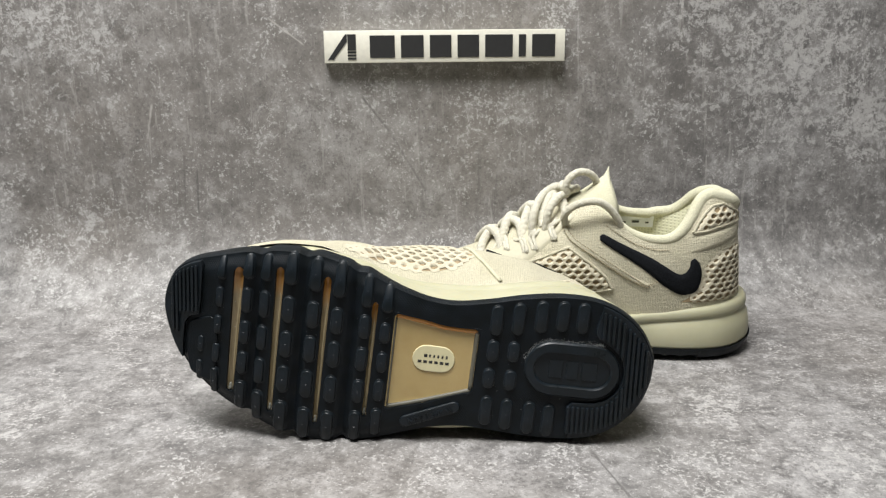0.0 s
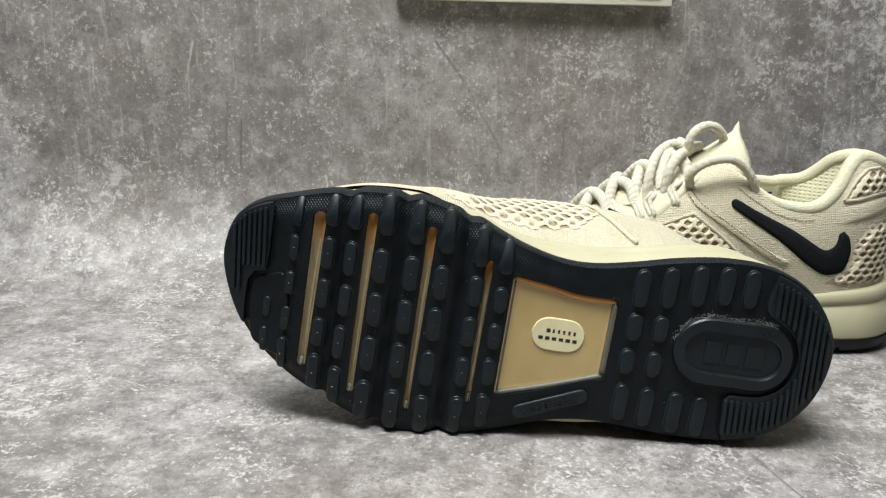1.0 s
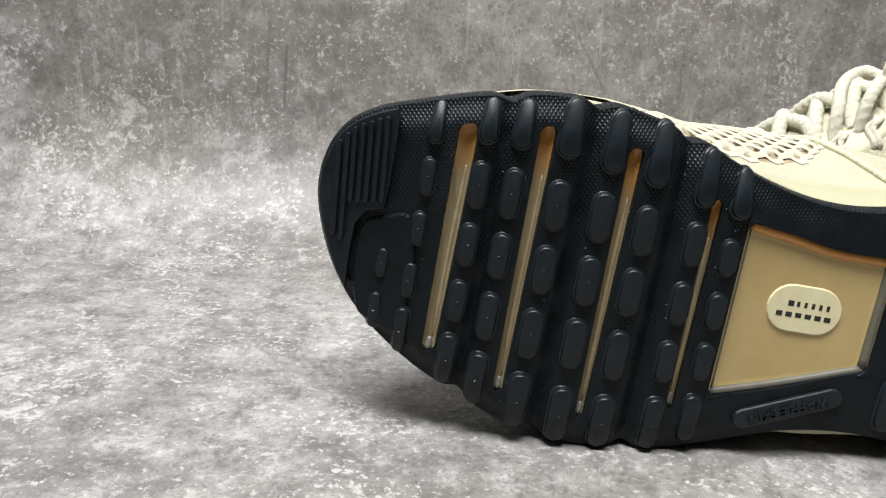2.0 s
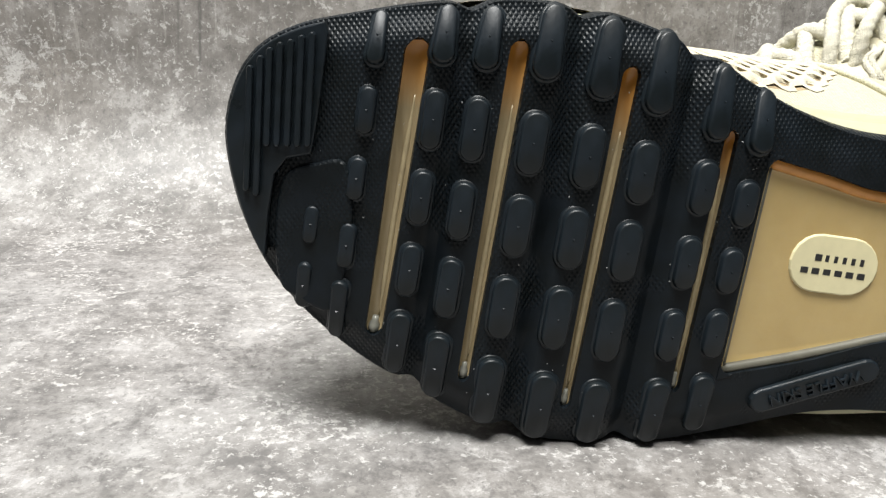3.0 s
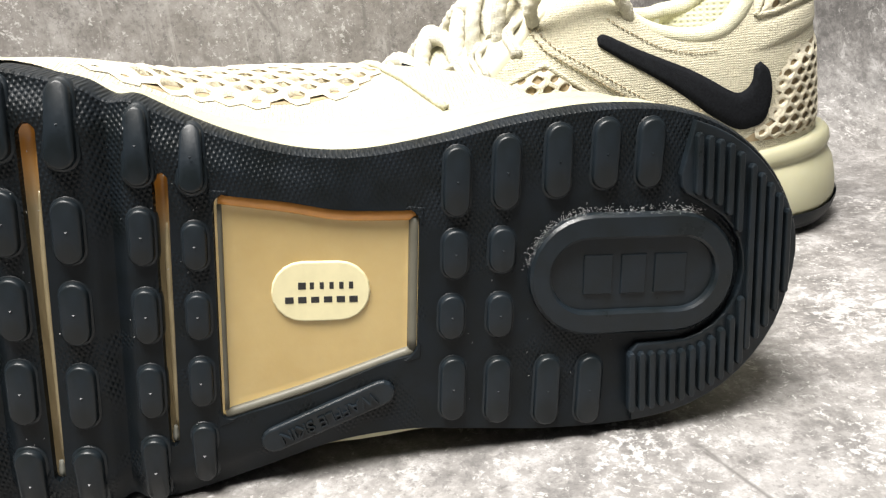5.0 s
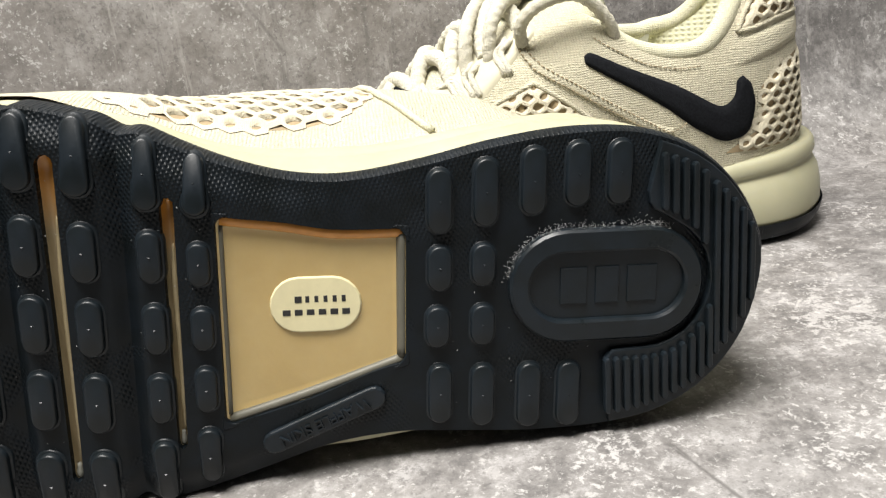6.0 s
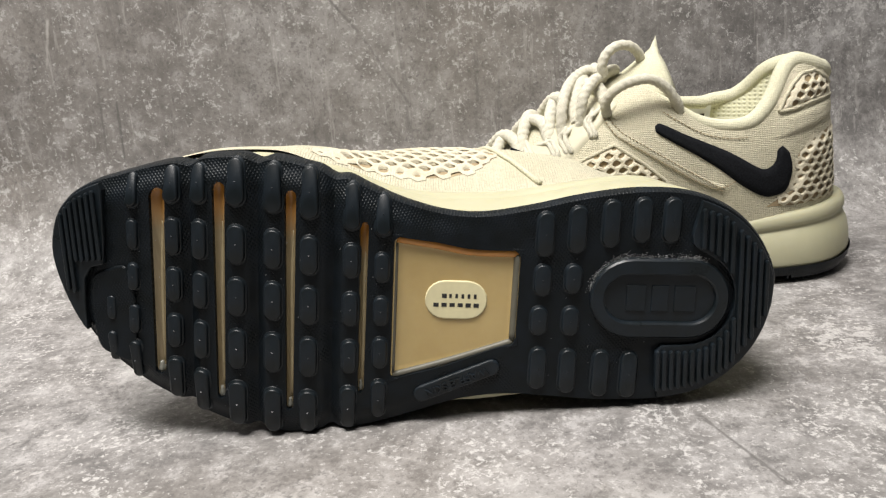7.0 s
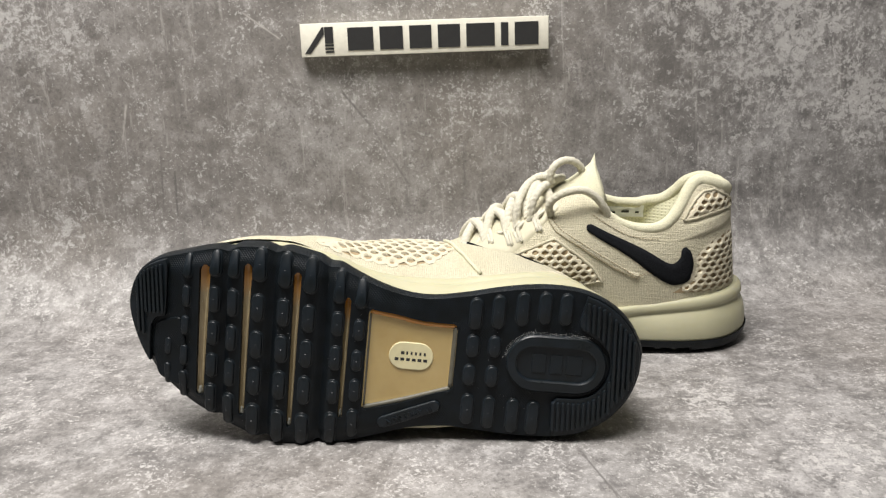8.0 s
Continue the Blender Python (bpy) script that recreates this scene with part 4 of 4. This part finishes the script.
def side_patch(name, poly_fn, n, m, sign, lift, mat, mirror, fade=0.0):
    """A patch on the upper's side; poly_fn(a, b) gives (u, h) for a, b in 0..1; its rim rolls down. fade: the share of its length over which it rises."""
    verts = []
    for i in range(n + 1):
        for j in range(m + 1):
            u, h = poly_fn(i / n, j / m)
            rim = i in (0, n) or j in (0, m)
            rise = lift if not fade else -0.4 + (lift + 0.4) * smoothstep(0.0, fade, i / n)
            verts.append(tuple(side(u, h, sign, -0.4 if rim else rise * (0.7 if i in (1, n - 1) or j in (1, m - 1) else 1.0)) * 0.001))
    faces = grid_faces(n + 1, m + 1)
    if sign < 0:
        faces = [tuple(reversed(f)) for f in faces]
    return mesh_of(name, verts, faces, mat, True, mirror)


def poly_patch(name, poly, sign, lift, mat, mirror, step=3.0):
    """A thin sheet cut to a polygon in (u, h) on the upper's side."""
    bm = bmesh.new()
    P = [Vector(p) for p in poly]
    dense = []
    for a, b in zip(P, P[1:] + P[:1]):
        k = max(1, int((b - a).length / step))
        dense += [a + (b - a) * i / k for i in range(k)]
    vs = [bm.verts.new((p.x, p.y, 0)) for p in dense]
    es = [bm.edges.new((vs[i], vs[(i + 1) % len(vs)])) for i in range(len(vs))]
    bmesh.ops.triangle_fill(bm, use_beauty=True, use_dissolve=False, edges=es)
    bmesh.ops.subdivide_edges(bm, edges=[e for e in bm.edges if not e.is_boundary and e.calc_length() > step * 1.5], cuts=3, use_grid_fill=True)
    bmesh.ops.triangulate(bm, faces=bm.faces)
    bmesh.ops.recalc_face_normals(bm, faces=bm.faces)
    rim = {v.index for v in bm.verts if v.is_boundary}
    bm.verts.index_update()
    verts = [tuple(side(v.co.x, v.co.y, sign, lift if not v.is_boundary else lift * 0.4) * 0.001) for v in bm.verts]
    up = sum(f.normal.z for f in bm.faces) > 0
    faces = [tuple(v.index for v in (f.verts if up == (sign < 0) else reversed(f.verts))) for f in bm.faces]
    bm.free()
    return mesh_of(name, verts, faces, mat, True, mirror)


def stitches(line, sign, parent, mirror, lift=0.7):
    """A row of short thread stitches along (u, h) points."""
    pts = open_spline([(a, b, 0) for a, b in line], 400)
    verts, faces = [], []
    run, last = 0.0, pts[0]
    for p in pts[1:]:
        d = (p - last).length
        run += d
        if run > 2.2:
            run = 0.0
            t = (p - last).normalized()
            a, b = p - t * 0.7, p + t * 0.7
            v, f = tube([side(a.x, a.y, sign, lift * 0.4) * 0.001, side(p.x, p.y, sign, lift) * 0.001, side(b.x, b.y, sign, lift * 0.4) * 0.001], 0.0003, 4)
            k = len(verts)
            verts += v
            faces += [tuple(k + i for i in q) for q in f]
        last = p
    if verts:
        tagged(part("stitching", mesh_of("stitching", verts, faces, THREAD, True, mirror), parent), kind="stuff")


MARK_TOP = [(167.6, 93.0), (170.8, 94.6), (177.8, 91.2), (185.6, 87.1), (201.4, 79.7), (208.6, 76.2), (215.3, 72.2), (227.2, 65), (232.8, 65.8), (235.6, 69.7), (236.4, 74.8), (239.6, 76.6)]
MARK_LOW = [(167.8, 90.4), (170, 88), (182.9, 79.6), (188.6, 76.1), (200.4, 67.9), (209, 61), (217, 54.5), (228.4, 47.7), (236, 47.1), (243.5, 50.5), (246.2, 63), (243.2, 73.5)]


def side_mark(sign, mirror):
    du = 0.0 if sign < 0 else 28.0

    a = open_spline([(x, y, 0) for x, y in MARK_TOP], 44)
    b = open_spline([(x, y, 0) for x, y in MARK_LOW], 44)

    def at(s, t):
        i = min(int(s * 44 + 0.5), 44)
        q = a[i] * (1 - t) + b[i] * t
        dh = 0.0 if sign < 0 else 1.15 * (q.x - 169) - 11.0
        u = param(q.x + du, q.y + dh)
        return u, min(q.y + dh, rim_h(u, sign) - 6.0)
    return side_patch("side_mark", at, 44, 8, sign, 1.7, FELT, mirror)


def shoe(name, label, mirror, m):
    s = new(name)
    tagged(s, label, "shoe", group="pair of running shoes")
    outsole = part("outsole", tread(mirror), s, "black rubber outsole with oval studs")
    sharp(outsole, 42)
    add_studs(outsole, mirror)
    sole_plates(outsole, mirror)
    sole_inserts(outsole, mirror)
    part("midsole", midsole(mirror), s, "smooth cream foam midsole")
    up = part("upper", upper_shell(mirror), s, "cream woven upper")
    part("lining", inner_lining(mirror), s)
    part("collar", collar(mirror), s, "padded cream collar")
    # insole
    ring = [side(u, 56, -1, -4) for u in range(160, 280, 8)] + [side(u, 56, 1, -4) for u in range(276, 156, -8)]
    part("insole", mesh_of("insole", [tuple(p * 0.001) for p in ring], [tuple(range(len(ring)))], LINING, False, mirror), s)
    outer_net = [(116, 73), (135, 81), (144, 84.5), (159, 73.6), (172, 62.5), (178, 52), (164, 50), (148, 57), (130, 66)]
    inner_net = [(108, 34), (114, 46), (124, 58), (138, 68), (156, 77), (172, 79), (185, 70), (187, 60), (179, 50), (163, 40.5), (149, 37), (136, 37), (122, 34)]
    heel_low = [(231, 41.5), (238, 45.5), (246, 49.5), (249.5, 58), (249, 70), (256, 76.5), (270, 82), (287, 86), (287, 45), (272, 42), (247, 41)]
    heel_low = [(param(a, h), h) for a, h in heel_low]
    heel_low_in = [(max(a, 240.0 + 0.2 * i), h) for i, (a, h) in enumerate(heel_low)]
    heel_top = [(param(a, h), h) for a, h in ((238, 95.5), (242, 103), (247, 110), (253, 115), (262, 116), (274, 110), (289, 104), (289, 100), (272, 101), (258, 99.5), (246, 96.5))]
    heel_top_in = [(a, min(h, rim_h(a, 1) - 5.0)) for a, h in ((252, 95), (262, 104), (270, 111), (287, 104), (287, 97), (266, 93.5))]
    for sign, polys in ((-1, (outer_net, heel_low, heel_top)), (1, (inner_net, heel_low_in, heel_top_in))):
        for poly in polys:
            big = poly is inner_net
            part("net_underlay", poly_patch("net_underlay", poly, sign, 0.25, UNDER, mirror), up)
            loop = []
            for (a, b), (c, d) in zip(poly, poly[1:] + poly[:1]):
                k = max(2, int(math.hypot(c - a, d - b) / 1.5))
                loop += [side(min(a + (c - a) * q / k, 289.5), b + (d - b) * q / k, sign, 0.0 if big else 0.3) * 0.001 for q in range(k)]
            if poly in (outer_net, heel_top, heel_top_in):
                v, f = tube(loop + loop[:1], 0.0011, 8)
                part("net_trim", mesh_of("net_trim", v, f, WEAVE, True, mirror), up)
            tagged(part("net", net_panel(poly, sign, mirror, 7.6 if big else 7.0, 4.7 if big else 4.1, 2.0, 0.90), up, "open cream knit net"), kind="stuff")
        part("side_mark", side_mark(sign, mirror), up, "black fleece curved side mark")
        # smooth eyestay along the throat
        part("eyestay", side_patch("eyestay", lambda a, b: (80 + 70 * a + 6 * b * (1 - a), UP_TOP(80 + 70 * a) - 4.0 - (7 + 11 * math.sin(math.pi * min(1.0, a * 0.9 + 0.1))) * b), 34, 8, sign, 1.2, FLAT, mirror), up, "smooth cream eyestay")
        # raised band over the heel, between the two nets

        def band(a, b):
            x = 226 + 62 * a
            low, high = 75.0 + 17.5 * a ** 0.85, 86.5 + 15.5 * a ** 0.6
            h = low + (high - low) * b
            return param(x, h), h
        part("heel_band", side_patch("heel_band", band, 24, 8, sign, 1.5, WEAVE, mirror, 0.5), up)
        if sign < 0:
            # the quarter's folded edge over the vamp, sewn down with two rows of thread
            seam = [(139, 99.0), (144.0, 89.5), (160.5, 78.0), (178.5, 66.0), (192.0, 57.5), (204.0, 52.5)]
            line = open_spline([(a, b, 0) for a, b in seam], 60)

            def fold(a, b):
                q = line[min(60, int(a * 60 + 0.5))]
                return q.x + 3.6 * b, q.y + 4.2 * b
            part("quarter_edge", side_patch("quarter_edge", fold, 60, 4, sign, 1.1, WEAVE, mirror), up)
            stitches([(a + 0.9, b + 1.1) for a, b in seam], sign, up, mirror, 1.7)
            stitches([(a + 3.0, b + 3.4) for a, b in seam[:-1]] + [(204.5, 55.5), (212.0, 58.5)], sign, up, mirror, 1.7)
            # seam under the collar
            stitches([(172, 101), (182, 94.5), (196, 86.5), (210, 83.0), (222, 83.0)], sign, up, mirror, 0.9)
    # flap seam between vamp and quarter on the inner side
    v, f = tube([side(a, b, 1, 0.9) * 0.001 for a, b in ((181, 82), (184, 73), (187, 67), (190, 60), (194, 54), (199, 46), (203, 40), (205, 37))], 0.0013, 8)
    part("piping", mesh_of("piping", v, f, BINDING, True, mirror), up)
    # tongue
    verts = []
    n = 26
    for i in range(n + 1):
        a = i / n
        u = 96 + 82 * a
        c = 0.5 * (UP_LAT(min(u, 172)) + UP_MED(min(u, 172)))
        w = (11 + 17 * a) * (1 - 0.18 * smoothstep(0.90, 1.0, a))
        h = UP_TOP(min(u, 172)) + 1.2 + 8 * smoothstep(0.72, 1.0, a) + 1.0 * a
        for k in range(13):
            t = k / 12 * 2 - 1
            drop = (8 + 14 * a * a) * abs(t) ** 2.2
            tip = 9 * smoothstep(0.94, 1.0, a) * math.exp(-(t / 0.16) ** 2)
            verts.append(mm(u - 3 * t * t + 2 * a + 8 * t * t * smoothstep(0.6, 1.0, a), c + w * t, h - drop + tip))
    k0 = len(verts)
    verts += [(x - 0.002, y, z - 0.0065) for x, y, z in verts[:k0]]
    top = grid_faces(n + 1, 13)
    faces = [tuple(reversed(f)) for f in top] + [tuple(i + k0 for i in f) for f in top]
    rim = list(range(13)) + [13 * i + 12 for i in range(1, n + 1)] + [13 * n + j for j in range(11, -1, -1)] + [13 * i for i in range(n - 1, 0, -1)]
    for i in range(len(rim)):
        a, b = rim[i], rim[(i + 1) % len(rim)]
        faces.append((a, b, b + k0, a + k0))
    part("tongue", mesh_of("tongue", verts, faces, BINDING, True, mirror), s, "padded cream tongue with a pointed tip")
    # laces: crossing cords, loops and a bow
    def top_at(u, t, lift):
        c = 0.5 * (UP_LAT(u) + UP_MED(u))
        return Vector((u, c + 23 * t, UP_TOP(u) + lift - 10.5 * t * t))
    rows = [78, 95, 111, 127, 144]
    rng = random.Random(3)

    def cord(pts, r=3.7):
        """A twisted rope: strands wind round it in a slow helix."""
        pts = [pts[0]] + [p + Vector((rng.uniform(-0.4, 0.4), rng.uniform(-0.5, 0.5), rng.uniform(-0.3, 0.4))) for p in pts[1:-1]] + [pts[-1]]
        rough = open_spline(pts, 24)
        length = sum((q - p).length for p, q in zip(rough, rough[1:]))
        line = open_spline(pts, max(16, int(length / 0.8)))
        v, f = tube([p * 0.001 for p in line], r * 0.001, 12)
        for i, p in enumerate(line):
            for j in range(12):
                q = v[i * 12 + j]
                v[i * 12 + j] = p * 0.001 + (q - p * 0.001) * (1 + 0.07 * math.cos(2 * (2 * math.pi * j / 12) - i * 1.3))
        part("lace", mesh_of("lace", v, f, LACE, True, mirror), s)
    for i, u in enumerate(rows[:-1]):
        w = rows[i + 1]
        cord([top_at(u, -1, 1.5), top_at(u + 2, -0.55, 5), top_at((u + w) / 2, 0, 6.5 + (i % 2) * 2), top_at(w - 2, 0.55, 5), top_at(w, 1, 1.5)])
        cord([top_at(u, 1, 1.5), top_at(u + 2, 0.55, 5), top_at((u + w) / 2, 0, 8.5 - (i % 2) * 2), top_at(w - 2, -0.55, 5), top_at(w, -1, 1.5)])
    # webbing loops that hold the lace, down to the eyelets
    for sign in (-1, 1):
        for i, (x, h) in enumerate(((98.5, 79.5), (112, 79.5), (119, 82), (133.5, 90.5))):
            hold = top_at(rows[i] + 12, sign * 0.98, 2.0)
            for d in (-1.3, 1.3):
                foot, mid = side(x + d, h, sign, 1.2), side(x + d - 2, h + 6, sign, 2.0)
                cord([hold + Vector((d * 2, 0, 0)), (hold + mid) * 0.5 + Vector((0, sign * 2.0, 1.0)), mid, foot, side(x + d, h - 1.5, sign, -2.0)], 1.5)
    # the bow: a loop on each side, a knot and loose ends
    knot = top_at(150, -0.1, 5)
    cord([Vector(q) for q in ((142.5, 25, 101), (141, 21, 108), (145, 18, 114.5), (154, 17, 119), (165, 17, 119.5), (174, 18, 114.5), (181, 20, 106), (184, 23, 99))], 2.9)
    cord([Vector(q) for q in ((146, 44, 121), (144.5, 42, 128), (148, 43, 134), (155, 45, 137.5), (163, 47, 137), (169, 50, 131), (171, 52, 124))], 2.9)
    cord([knot + Vector((-3, -2, -2)), knot + Vector((-12, -14, -2)), knot + Vector((-20, -22, -12)), knot + Vector((-22, -21, -32))], 3.2)
    cord([knot, knot + Vector((-10, 6, 3)), knot + Vector((-22, 0, -3)), knot + Vector((-31, -16, -16)), knot + Vector((-32, -19, -38))], 3.2)
    cord([knot, knot + Vector((-4, 14, 4)), knot + Vector((4, 26, -2)), knot + Vector((14, 31, -12))], 2.6)
    cord([knot + Vector((-5, -3, -2)), knot + Vector((0, -4, 2)), knot + Vector((5, 0, 2)), knot + Vector((2, 5, -1))], 3.2)
    # size label on the inner lining
    patch = part("size_label", side_patch("size_label", lambda a, b: (198 + 31 * a, 82 + 10.5 * b), 8, 4, 1, 0.0, WHITE, mirror), s, "white size label with dark bars")
    for v in patch.data.vertices:
        v.co.y += (0.0085 if mirror else -0.0085)
    for a0, b0, L, H in ((202, 85.5, 3, 1.6), (210, 86, 6.5, 2.2), (222, 85.5, 3, 1.6)):
        bar = part("dark_bar", side_patch("dark_bar", lambda a, b: (a0 + L * a, b0 + H * b), 3, 3, 1, 0.0, INK, mirror), patch)
        for v in bar.data.vertices:
            v.co.y += (0.0091 if mirror else -0.0091)
    s.matrix_world = m
    return s


# the right shoe lies on its outer side, tread towards the viewer; the left one stands behind it
lying = Matrix(((1.0, 0.0, 0.0, -0.1545), (-0.0164, -0.0732, 0.9972, 0.0010), (0.0, -0.9973, -0.0732, 0.0), (0, 0, 0, 1)))
shoe("lying_shoe", "cream mesh running shoe on its side with black studded sole", True, lying)
shoe("standing_shoe", "cream mesh running shoe standing upright with black side mark", False, pose(-0.0365, 0.1180, 0.0052, 0, 0, 1.8))
